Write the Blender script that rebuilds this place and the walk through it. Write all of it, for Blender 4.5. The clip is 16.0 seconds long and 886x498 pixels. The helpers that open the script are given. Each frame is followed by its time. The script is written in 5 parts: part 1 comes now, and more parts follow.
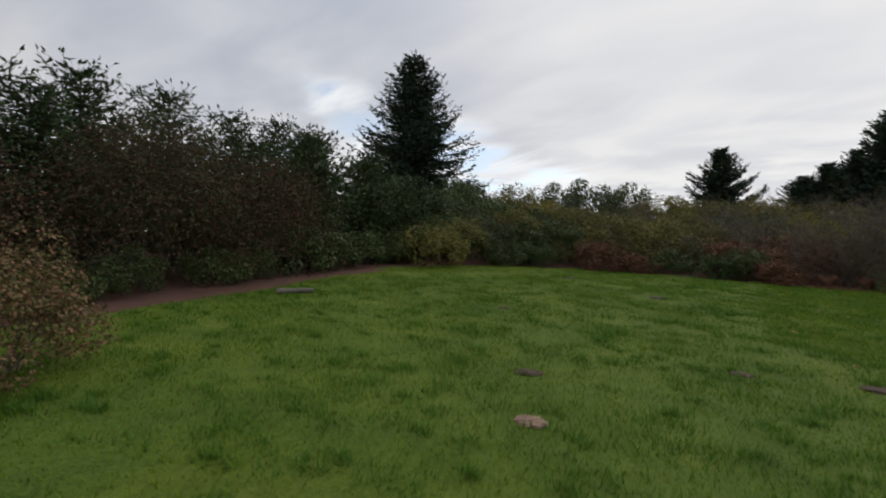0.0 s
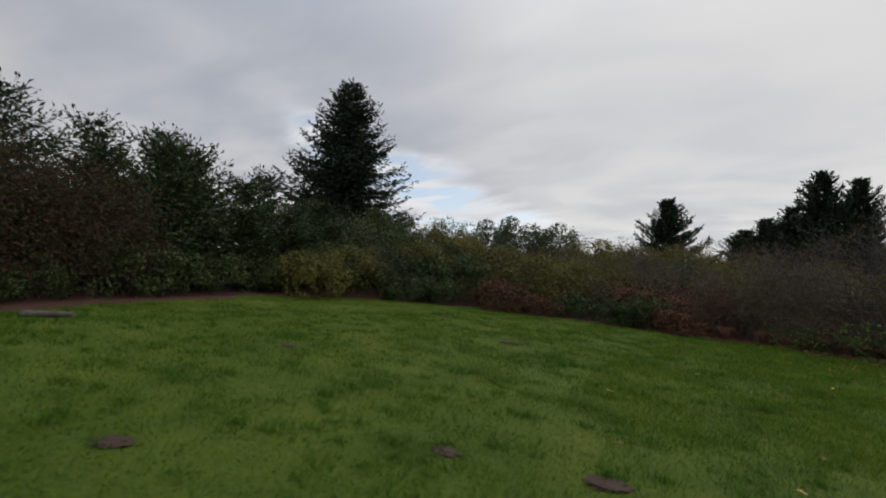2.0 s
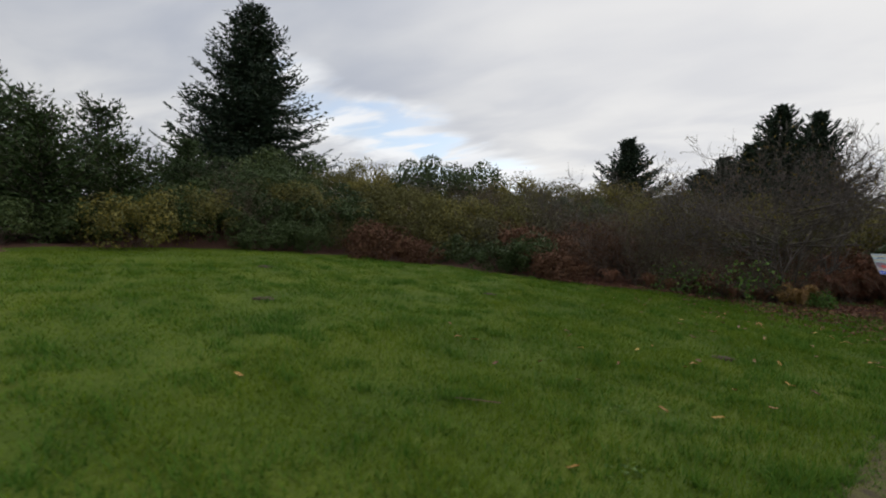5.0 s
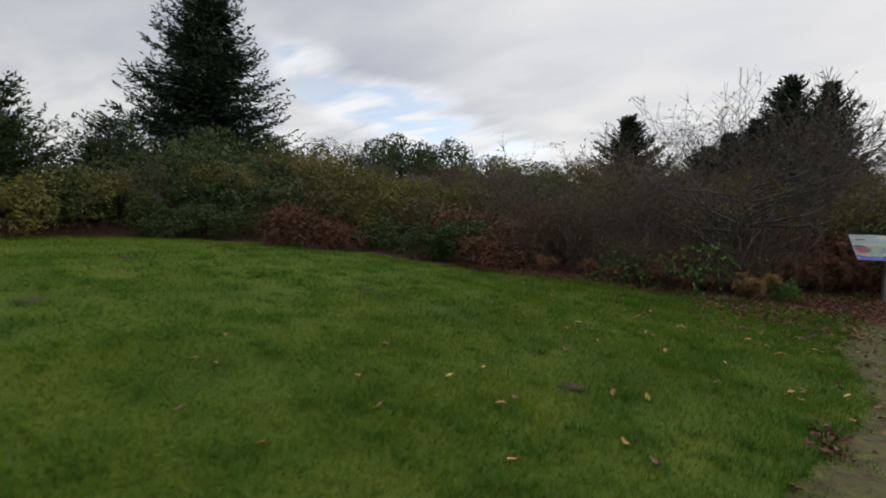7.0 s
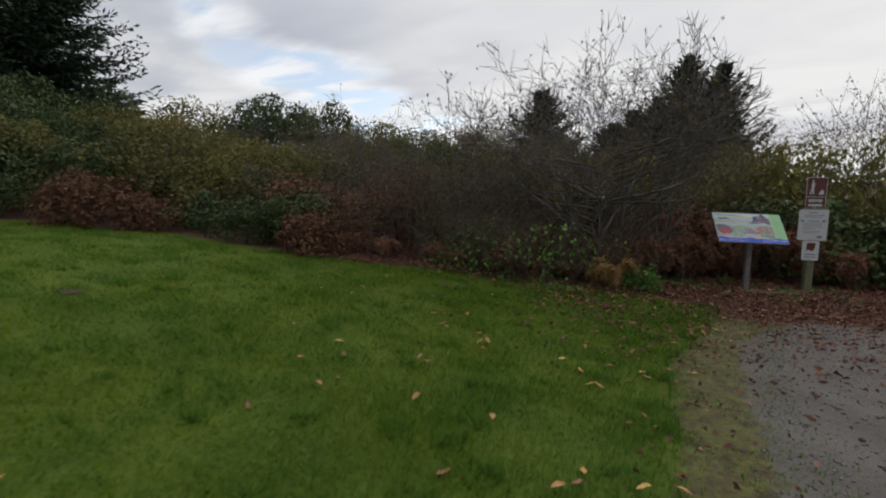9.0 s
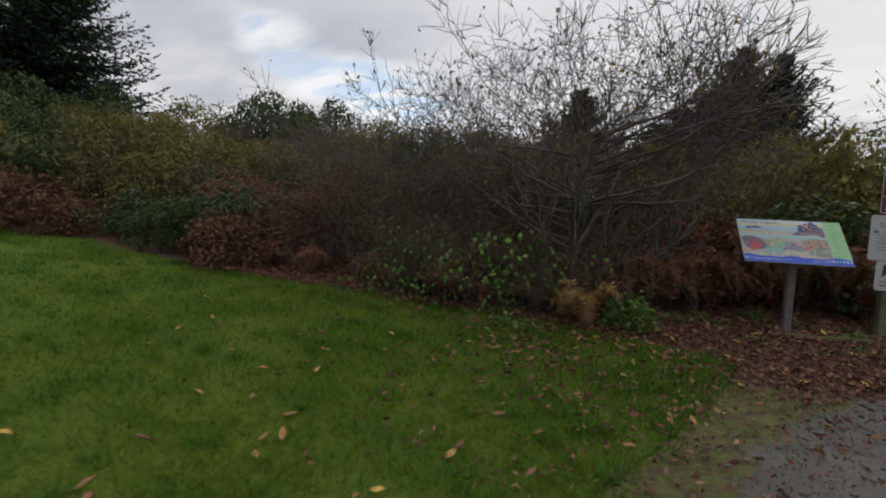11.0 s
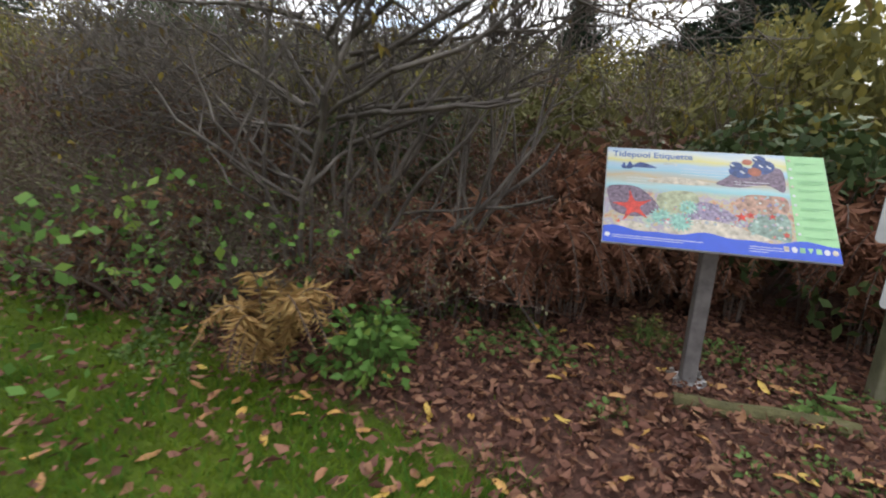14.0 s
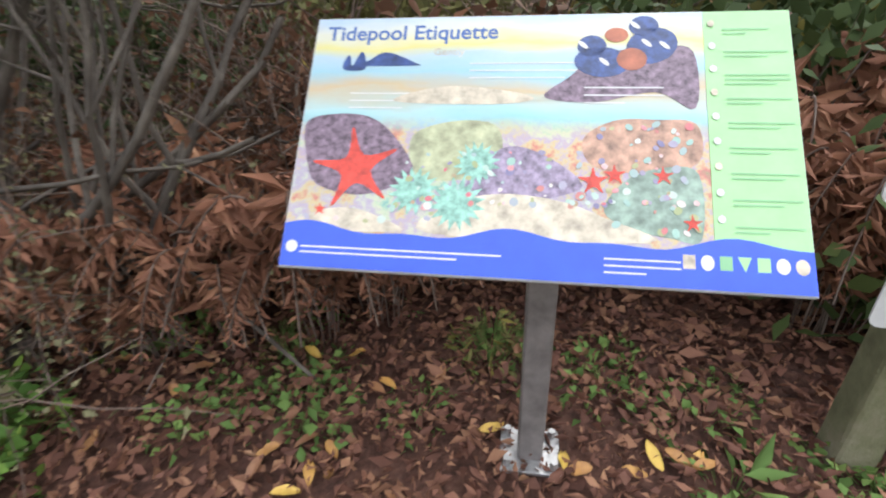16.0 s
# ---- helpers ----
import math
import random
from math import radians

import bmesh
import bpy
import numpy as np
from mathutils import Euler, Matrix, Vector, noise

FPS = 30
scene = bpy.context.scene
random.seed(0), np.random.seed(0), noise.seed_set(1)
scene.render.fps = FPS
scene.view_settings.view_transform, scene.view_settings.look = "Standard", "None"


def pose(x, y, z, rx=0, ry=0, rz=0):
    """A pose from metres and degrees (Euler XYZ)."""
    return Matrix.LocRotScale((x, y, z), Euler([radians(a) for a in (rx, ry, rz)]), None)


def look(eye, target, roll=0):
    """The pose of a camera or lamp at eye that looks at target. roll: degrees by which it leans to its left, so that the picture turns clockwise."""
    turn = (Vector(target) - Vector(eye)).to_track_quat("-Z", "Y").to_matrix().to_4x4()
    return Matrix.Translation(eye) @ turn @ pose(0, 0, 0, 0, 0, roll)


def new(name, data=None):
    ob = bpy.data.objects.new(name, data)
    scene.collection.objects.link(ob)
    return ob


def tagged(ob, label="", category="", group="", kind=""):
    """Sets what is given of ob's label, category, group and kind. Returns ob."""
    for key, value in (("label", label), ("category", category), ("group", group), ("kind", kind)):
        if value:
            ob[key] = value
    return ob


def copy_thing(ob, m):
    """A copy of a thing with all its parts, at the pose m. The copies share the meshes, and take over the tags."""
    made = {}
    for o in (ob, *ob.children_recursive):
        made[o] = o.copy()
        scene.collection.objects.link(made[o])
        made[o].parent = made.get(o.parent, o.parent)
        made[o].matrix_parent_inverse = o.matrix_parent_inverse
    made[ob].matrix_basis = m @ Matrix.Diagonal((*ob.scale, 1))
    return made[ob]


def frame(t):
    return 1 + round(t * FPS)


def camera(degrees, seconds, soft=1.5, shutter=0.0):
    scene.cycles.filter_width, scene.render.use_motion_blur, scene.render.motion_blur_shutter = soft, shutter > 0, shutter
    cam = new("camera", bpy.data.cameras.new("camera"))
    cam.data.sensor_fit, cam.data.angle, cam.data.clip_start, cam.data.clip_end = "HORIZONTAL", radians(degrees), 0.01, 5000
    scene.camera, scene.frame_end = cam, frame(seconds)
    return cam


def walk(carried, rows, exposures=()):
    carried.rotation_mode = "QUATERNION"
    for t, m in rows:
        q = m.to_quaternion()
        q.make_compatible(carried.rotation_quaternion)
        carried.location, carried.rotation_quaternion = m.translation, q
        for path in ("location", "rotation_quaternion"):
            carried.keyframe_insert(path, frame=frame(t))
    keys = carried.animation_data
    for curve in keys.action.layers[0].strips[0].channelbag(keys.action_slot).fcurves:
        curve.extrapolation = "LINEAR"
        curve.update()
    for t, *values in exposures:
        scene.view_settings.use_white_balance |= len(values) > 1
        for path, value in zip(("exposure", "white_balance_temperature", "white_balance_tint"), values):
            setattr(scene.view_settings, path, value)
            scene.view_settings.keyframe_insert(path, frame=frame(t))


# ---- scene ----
cam = camera(88.0, 16.0, soft=2.0, shutter=0.35)
PATH = [
    (0.0, 2.997, -2.155, 1.496, 34.78, 0.33, -0.25),
    (0.5, 3.299, -1.475, 1.449, 39.04, 2.16, -1.97),
    (1.0, 3.803, -0.771, 1.445, 37.62, 3.86, -2.17),
    (1.5, 4.256, -0.046, 1.421, 34.08, 4.55, -2.64),
    (2.0, 4.717, 0.653, 1.436, 31.12, 5.07, -3.09),
    (2.5, 5.077, 1.268, 1.443, 31.32, 4.62, -2.93),
    (3.0, 5.425, 1.982, 1.474, 30.28, 3.42, -2.45),
    (3.5, 5.833, 2.608, 1.464, 30.26, 1.67, -2.09),
    (4.0, 6.171, 3.314, 1.413, 28.64, 0.07, -2.08),
    (4.2, 6.315, 3.571, 1.452, 27.58, -0.10, -2.00),
    (6.3, 7.779, 6.354, 1.397, 32.39, -2.69, -1.08),
    (6.5, 7.903, 6.636, 1.454, 31.24, -2.44, -0.64),
    (7.0, 8.206, 7.274, 1.460, 30.56, -3.11, -1.04),
    (7.5, 8.367, 8.014, 1.440, 32.00, -2.99, -1.25),
    (8.0, 8.618, 8.673, 1.476, 31.94, -3.24, -1.94),
    (8.5, 8.873, 9.318, 1.492, 27.56, -5.66, -2.08),
    (9.0, 9.110, 9.964, 1.504, 21.84, -6.09, -1.29),
    (9.2, 9.192, 10.219, 1.452, 22.45, -5.98, -0.38),
    (11.3, 9.965, 12.800, 1.463, 27.85, -5.58, -2.03),
    (11.5, 10.049, 13.041, 1.437, 28.20, -5.80, -2.48),
    (12.0, 10.285, 13.622, 1.437, 32.54, -6.57, -2.45),
    (12.5, 10.473, 14.274, 1.426, 31.36, -7.62, -2.65),
    (13.0, 10.624, 14.880, 1.402, 33.04, -9.86, -1.10),
    (13.5, 10.712, 15.550, 1.403, 30.58, -12.23, -1.03),
    (14.0, 10.863, 16.111, 1.443, 28.16, -14.06, -1.75),
    (14.5, 10.943, 16.604, 1.413, 32.27, -16.83, -1.05),
    (15.0, 11.072, 17.191, 1.422, 27.45, -19.66, -1.69),
    (15.5, 11.178, 17.547, 1.421, 25.38, -24.42, 1.64),
    (16.0, 11.164, 17.821, 1.410, 21.34, -27.48, 2.05),
]
EXPOSURES = ((0.0, 0.05), (1.5, -0.2), (2.5, -0.2), (4.0, 0.05), (6.5, 0.05), (9.0, 0.05), (11.5, 0.05), (12.5, 0.42), (13.5, 1.0), (14.5, 1.68), (15.5, 2.0), (16.0, 2.0))
walk(cam, [(t, pose(x, y, z, 90 + pitch, roll, yaw)) for t, x, y, z, yaw, pitch, roll in PATH], EXPOSURES)

# ---- light ----
SUN_ELEVATION, SUN_HEADING = 34.0, -12.0  # degrees; heading 0 is along +y, negative towards +x
world = bpy.data.worlds.new("sky")
scene.world = world
world.use_nodes = True


def node(tree, kind, **values):
    n = tree.nodes.new(kind)
    for key, value in values.items():
        n.inputs[key.replace("_", " ")].default_value = value
    return n


def build_sky():
    tree = world.node_tree
    tree.nodes.clear()
    link = tree.links.new
    coord = tree.nodes.new("ShaderNodeTexCoord")
    split = tree.nodes.new("ShaderNodeSeparateXYZ")
    link(coord.outputs["Generated"], split.inputs[0])

    def maths(op, a, b=None, clamp=False):
        n = tree.nodes.new("ShaderNodeMath")
        n.operation, n.use_clamp = op, clamp
        for i, v in enumerate((a, b)):
            if v is None:
                continue
            if isinstance(v, (int, float)):
                n.inputs[i].default_value = v
            else:
                link(v, n.inputs[i])
        return n.outputs[0]

    def mix(fac, a, b):
        n = tree.nodes.new("ShaderNodeMix")
        n.data_type = "RGBA"
        for i, v in ((0, fac), (6, a), (7, b)):
            if isinstance(v, (int, float, tuple)):
                n.inputs[i].default_value = v
            else:
                link(v, n.inputs[i])
        return n.outputs[2]

    up = maths("MAXIMUM", split.outputs["Z"], 0.0)
    flat = maths("ADD", up, 0.16)
    px = maths("DIVIDE", split.outputs["X"], flat)
    py = maths("DIVIDE", split.outputs["Y"], flat)
    plane = tree.nodes.new("ShaderNodeCombineXYZ")
    link(px, plane.inputs[0])
    link(py, plane.inputs[1])

    def cloud(scale, detail, offset, stretch):
        m = tree.nodes.new("ShaderNodeMapping")
        m.inputs["Location"].default_value = (offset, offset * 0.7, 0)
        m.inputs["Rotation"].default_value = (0, 0, 0.5)
        m.inputs["Scale"].default_value = (1, stretch, 1)
        link(plane.outputs[0], m.inputs["Vector"])
        n = node(tree, "ShaderNodeTexNoise", Scale=scale, Detail=detail, Roughness=0.5, Distortion=0.4)
        link(m.outputs[0], n.inputs["Vector"])
        return n.outputs[0]

    def ramp(v, lo, hi):
        n = tree.nodes.new("ShaderNodeMapRange")
        n.interpolation_type = "SMOOTHSTEP"
        n.inputs[1].default_value, n.inputs[2].default_value = lo, hi
        link(v, n.inputs[0])
        return n.outputs[0]

    sky = tree.nodes.new("ShaderNodeTexSky")
    sky.sky_type, sky.sun_disc = "NISHITA", False
    sky.sun_elevation, sky.sun_rotation = radians(SUN_ELEVATION), radians(-SUN_HEADING)
    blue = tree.nodes.new("ShaderNodeVectorMath")
    blue.operation = "SCALE"
    blue.inputs["Scale"].default_value = 0.13
    link(sky.outputs[0], blue.inputs[0])

    big, small = cloud(0.55, 4, 3.1, 1.5), cloud(1.7, 5, 7.7, 1.8)
    tone = maths("ADD", maths("MULTIPLY", big, 0.7), maths("MULTIPLY", small, 0.3))
    grey = mix(ramp(tone, 0.36, 0.62), (0.43, 0.46, 0.53, 1), (0.64, 0.65, 0.67, 1))
    sun = Vector((math.sin(radians(-SUN_HEADING)) * math.cos(radians(SUN_ELEVATION)), math.cos(radians(SUN_HEADING)) * math.cos(radians(SUN_ELEVATION)), math.sin(radians(SUN_ELEVATION))))
    dot = tree.nodes.new("ShaderNodeVectorMath")
    dot.operation = "DOT_PRODUCT"
    dot.inputs[1].default_value = sun
    link(coord.outputs["Generated"], dot.inputs[0])
    glow = maths("MULTIPLY", ramp(dot.outputs["Value"], 0.6, 1.0), 0.5)
    lit = mix(glow, grey, (0.92, 0.90, 0.88, 1))
    low = ramp(maths("SUBTRACT", 0.34, up), 0.0, 0.3)
    pale = mix(maths("MULTIPLY", low, maths("MULTIPLY", ramp(small, 0.4, 0.62), 0.8)), lit, (0.88, 0.87, 0.85, 1))
    # the long break in the cloud low above the bank
    centre = Vector((-0.545, 0.812, 0.211)).normalized()
    along = (Vector((-0.389, 0.91, 0.135)) - Vector((-0.66, 0.70, 0.262))).normalized()
    across = centre.cross(along).normalized()

    def dotted(v):
        n = tree.nodes.new("ShaderNodeVectorMath")
        n.operation = "DOT_PRODUCT"
        n.inputs[1].default_value = v
        link(coord.outputs["Generated"], n.inputs[0])
        return n.outputs["Value"]

    far = maths("ADD", maths("POWER", maths("DIVIDE", dotted(along), 0.36), 2.0), maths("POWER", maths("DIVIDE", dotted(across), 0.085), 2.0))
    near = ramp(maths("ADD", maths("SUBTRACT", 1.0, far), maths("MULTIPLY", maths("SUBTRACT", small, 0.5), 2.6)), 0.0, 1.0)
    ahead = ramp(dotted(centre), 0.0, 0.2)
    gap = maths("MULTIPLY", maths("MULTIPLY", near, ahead), 0.75)
    pale = mix(gap, pale, (0.90, 0.92, 0.95, 1))
    gap = maths("MULTIPLY", gap, ramp(cloud(2.4, 4, 12.4, 2.0), 0.42, 0.6))
    final = mix(gap, pale, blue.outputs[0])
    back = tree.nodes.new("ShaderNodeBackground")
    out = tree.nodes.new("ShaderNodeOutputWorld")
    zenith = tree.nodes.new("ShaderNodeMapRange")
    zenith.interpolation_type = "SMOOTHSTEP"
    for i, v in enumerate((0.42, 0.95, 1.04, 1.95)):
        zenith.inputs[i + 1].default_value = v
    link(up, zenith.inputs[0])
    away = tree.nodes.new("ShaderNodeMapRange")
    away.interpolation_type = "SMOOTHSTEP"
    for i, v in enumerate((-0.9, 0.6, 0.55, 1.0)):
        away.inputs[i + 1].default_value = v
    link(dot.outputs["Value"], away.inputs[0])
    link(maths("MULTIPLY", zenith.outputs[0], away.outputs[0]), back.inputs["Strength"])
    link(final, back.inputs[0])
    link(back.outputs[0], out.inputs[0])
    lamp = bpy.data.lights.new("sun", "SUN")
    lamp.energy, lamp.angle, lamp.color = 0.8, radians(25), (1, 0.96, 0.9)
    new("sun", lamp).matrix_world = look(sun * 100, (0, 0, 0))


build_sky()


# ---- materials ----
def paint(name, stops, rough=0.8, scale=6.0, detail=4.0, spread=0.35, per="island", metal=0.0, bump=0.0, bump_scale=60.0, translucent=0.0, coords="Object", varied=0.0):
    """A material whose colour runs along stops, by piece and by noise of the given scale (per metre)."""
    m = bpy.data.materials.new(name)
    m.use_nodes = True
    tree = m.node_tree
    link = tree.links.new
    bsdf = tree.nodes["Principled BSDF"]
    coord = tree.nodes.new("ShaderNodeTexCoord")
    noise_a = node(tree, "ShaderNodeTexNoise", Scale=scale, Detail=detail, Roughness=0.6)
    link(coord.outputs[coords], noise_a.inputs["Vector"])
    value = noise_a.outputs[0]
    if per:
        if per == "island":
            r = tree.nodes.new("ShaderNodeNewGeometry").outputs["Random Per Island"]
        else:
            r = tree.nodes.new("ShaderNodeObjectInfo").outputs["Random"]
        n = tree.nodes.new("ShaderNodeMix")
        n.inputs[0].default_value = 1 - spread
        link(noise_a.outputs[0], n.inputs[2])
        link(r, n.inputs[3])
        value = n.outputs[0]
        if varied:
            o = tree.nodes.new("ShaderNodeMix")
            o.inputs[0].default_value = varied
            link(value, o.inputs[2])
            link(tree.nodes.new("ShaderNodeObjectInfo").outputs["Random"], o.inputs[3])
            value = o.outputs[0]
    ramp = tree.nodes.new("ShaderNodeValToRGB")
    while len(ramp.color_ramp.elements) < len(stops):
        ramp.color_ramp.elements.new(0.5)
    for e, (p, c) in zip(ramp.color_ramp.elements, stops):
        e.position, e.color = p, (*c, 1)
    link(value, ramp.inputs[0])
    link(ramp.outputs[0], bsdf.inputs["Base Color"])
    bsdf.inputs["Roughness"].default_value = rough
    bsdf.inputs["Metallic"].default_value = metal
    bsdf.inputs["Specular IOR Level"].default_value = 0.12 if per == "island" else 0.25 if rough > 0.6 else 0.5
    if bump:
        nb = node(tree, "ShaderNodeTexNoise", Scale=bump_scale, Detail=5.0, Roughness=0.65)
        link(coord.outputs[coords], nb.inputs["Vector"])
        b = node(tree, "ShaderNodeBump", Strength=bump, Distance=0.02)
        link(nb.outputs[0], b.inputs["Height"])
        link(b.outputs[0], bsdf.inputs["Normal"])
    if translucent:
        t = tree.nodes.new("ShaderNodeBsdfTranslucent")
        link(ramp.outputs[0], t.inputs[0])
        mixer = tree.nodes.new("ShaderNodeMixShader")
        mixer.inputs[0].default_value = translucent
        link(bsdf.outputs[0], mixer.inputs[1])
        link(t.outputs[0], mixer.inputs[2])
        link(mixer.outputs[0], tree.nodes["Material Output"].inputs[0])
    return m


LEAF = {
    "red": paint("russet_leaf", [(0.0, (0.035, 0.028, 0.016)), (0.35, (0.042, 0.052, 0.020)), (0.5, (0.075, 0.040, 0.026)), (0.85, (0.115, 0.058, 0.034)), (1, (0.14, 0.08, 0.04))], varied=0.35, translucent=0.2),
    "fading": paint("fading_leaf", [(0.0, (0.06, 0.05, 0.025)), (0.4, (0.12, 0.115, 0.04)), (0.65, (0.19, 0.10, 0.06)), (1, (0.27, 0.19, 0.10))], translucent=0.2),
    "bracken": paint("dead_bracken", [(0.0, (0.10, 0.048, 0.033)), (0.5, (0.26, 0.122, 0.078)), (1, (0.42, 0.235, 0.14))], varied=0.35, translucent=0.15),
    "rust": paint("rusty_bank_leaf", [(0.0, (0.055, 0.030, 0.019)), (0.5, (0.13, 0.066, 0.040)), (1, (0.215, 0.12, 0.066))], varied=0.35, translucent=0.15),
    "tan": paint("tan_fern", [(0.0, (0.22, 0.12, 0.05)), (0.6, (0.38, 0.24, 0.09)), (1, (0.46, 0.34, 0.14))], translucent=0.2),
    "dark": paint("evergreen_leaf", [(0.0, (0.028, 0.044, 0.017)), (0.6, (0.064, 0.094, 0.032)), (1, (0.125, 0.145, 0.043))], rough=0.55, varied=0.35, translucent=0.12),
    "olive": paint("olive_leaf", [(0.0, (0.06, 0.06, 0.026)), (0.5, (0.13, 0.125, 0.045)), (0.85, (0.24, 0.20, 0.045)), (1, (0.30, 0.18, 0.04))], varied=0.35, translucent=0.2),
    "bright": paint("bramble_leaf", [(0.0, (0.06, 0.12, 0.03)), (0.6, (0.12, 0.23, 0.05)), (1, (0.26, 0.33, 0.06))], rough=0.5, translucent=0.25),
    "weed": paint("weed_leaf", [(0.0, (0.06, 0.11, 0.03)), (0.6, (0.13, 0.21, 0.06)), (1, (0.23, 0.30, 0.09))], rough=0.7, translucent=0.2),
    "grey": paint("heather_leaf", [(0.0, (0.06, 0.056, 0.036)), (0.5, (0.14, 0.13, 0.074)), (1, (0.21, 0.20, 0.105))], varied=0.35, translucent=0.15),
    "yellow": paint("yellow_leaf", [(0.0, (0.09, 0.06, 0.03)), (0.55, (0.14, 0.10, 0.035)), (0.8, (0.28, 0.22, 0.04)), (1, (0.42, 0.42, 0.06))], translucent=0.3),
    "spruce": paint("spruce_needles", [(0.0, (0.014, 0.028, 0.018)), (0.6, (0.030, 0.052, 0.030)), (1, (0.055, 0.075, 0.035))], rough=0.6),
    "cypress": paint("cypress_spray", [(0.0, (0.022, 0.042, 0.016)), (0.6, (0.048, 0.080, 0.028)), (1, (0.085, 0.11, 0.035))], rough=0.6, varied=0.3),
}
BARK = paint("grey_bark", [(0.2, (0.04, 0.032, 0.027)), (0.5, (0.095, 0.080, 0.068)), (0.8, (0.23, 0.20, 0.17))], per="", scale=5, bump=0.5)
TWIG = paint("brown_twig", [(0.1, (0.065, 0.044, 0.035)), (0.6, (0.15, 0.112, 0.092)), (1, (0.25, 0.205, 0.175))], scale=9)
DARK_BARK = paint("dark_bark", [(0.2, (0.035, 0.028, 0.022)), (0.8, (0.09, 0.075, 0.06))], per="", scale=10, bump=0.6)
GRASS = paint("grass_blade", [(0.0, (0.045, 0.082, 0.007)), (0.35, (0.078, 0.135, 0.008)), (0.6, (0.125, 0.185, 0.012)), (0.9, (0.175, 0.225, 0.025)), (1, (0.28, 0.24, 0.10))], scale=0.9, spread=0.6, rough=0.85, translucent=0.35)
LITTER = paint("brown_leaf_litter", [(0.0, (0.055, 0.026, 0.020)), (0.5, (0.155, 0.072, 0.050)), (0.85, (0.25, 0.13, 0.078)), (1, (0.42, 0.27, 0.14))], scale=40, spread=0.25, rough=0.7)
FALLEN = paint("fallen_leaf_yellow", [(0.15, (0.13, 0.055, 0.03)), (0.4, (0.26, 0.12, 0.05)), (0.65, (0.45, 0.24, 0.06)), (0.85, (0.52, 0.36, 0.07))], per="object", scale=45, spread=0.3, rough=0.6)


# ---- meshes ----
def mesh_of(name, verts, faces, material, smooth=False):
    """A mesh from an array of vertices and an array of equal-sided faces."""
    me = bpy.data.meshes.new(name)
    verts = np.asarray(verts, np.float32)
    faces = np.asarray(faces, np.int32)
    me.vertices.add(len(verts))
    me.vertices.foreach_set("co", verts.ravel())
    me.loops.add(faces.size)
    me.loops.foreach_set("vertex_index", faces.ravel())
    me.polygons.add(len(faces))
    me.polygons.foreach_set("loop_start", np.arange(len(faces), dtype=np.int32) * faces.shape[1])
    if smooth:
        me.polygons.foreach_set("use_smooth", np.ones(len(faces), bool))
    me.update(calc_edges=True)
    me.materials.append(material)
    return me


def part(name, data, parent, label="", kind=""):
    """A mesh, or a bmesh with a material, as ONE object under a thing or a part."""
    if isinstance(data, tuple):
        bm, material = data
        me = bpy.data.meshes.new(name)
        bm.normal_update()
        bm.to_mesh(me)
        bm.free()
        me.materials.append(material)
        data = me
    ob = new(name, data)
    ob.parent = parent
    return tagged(ob, label, kind=kind)


def thing(name, label, category, group="", kind=""):
    return tagged(new(name), label, category, group, kind)


def unit(v):
    return v / np.maximum(np.linalg.norm(v, axis=-1, keepdims=True), 1e-9)


def leaves(rng, centres, ways, length, width, fold=0.25, jitter=0.6):
    """Folded leaves at centres, pointing along ways: two triangles each."""
    n = len(centres)
    d = unit(ways + rng.normal(0, jitter, (n, 3)))
    side = unit(np.cross(d, rng.normal(0, 1, (n, 3))))
    up = np.cross(d, side)
    L = length * rng.uniform(0.6, 1.3, (n, 1))
    W = width * rng.uniform(0.7, 1.3, (n, 1))
    base = centres
    tip = centres + d * L - up * L * 0.15
    mid = centres + d * L * 0.45
    a = mid + side * W / 2 + up * W * fold
    b = mid - side * W / 2 + up * W * fold
    v = np.stack([base, a, tip, b], 1).reshape(-1, 3)
    i = np.arange(n)[:, None] * 4
    f = np.concatenate([i + [[0, 1, 2]], i + [[0, 2, 3]]], 0)
    return v, f


def scales(rng, centres, out, length, width, fold=0.2, jitter=0.5):
    """Leaves laid over a crown: each faces about along out and hangs a little."""
    n = len(centres)
    face = unit(out + rng.normal(0, jitter, (n, 3)))
    d = unit(np.cross(face, rng.normal(0, 1, (n, 3))) + [0, 0, -0.25])
    side = unit(np.cross(face, d))
    L = length * rng.uniform(0.6, 1.3, (n, 1))
    W = width * rng.uniform(0.7, 1.3, (n, 1))
    mid = centres + d * L * 0.45 - face * W * fold
    v = np.stack([centres, centres + d * L * 0.45 + side * W / 2, centres + d * L + face * L * 0.1, mid - side * W / 2 + face * W * fold], 1).reshape(-1, 3)
    i = np.arange(n)[:, None] * 4
    return v, np.concatenate([i + [[0, 1, 2]], i + [[0, 2, 3]]], 0)


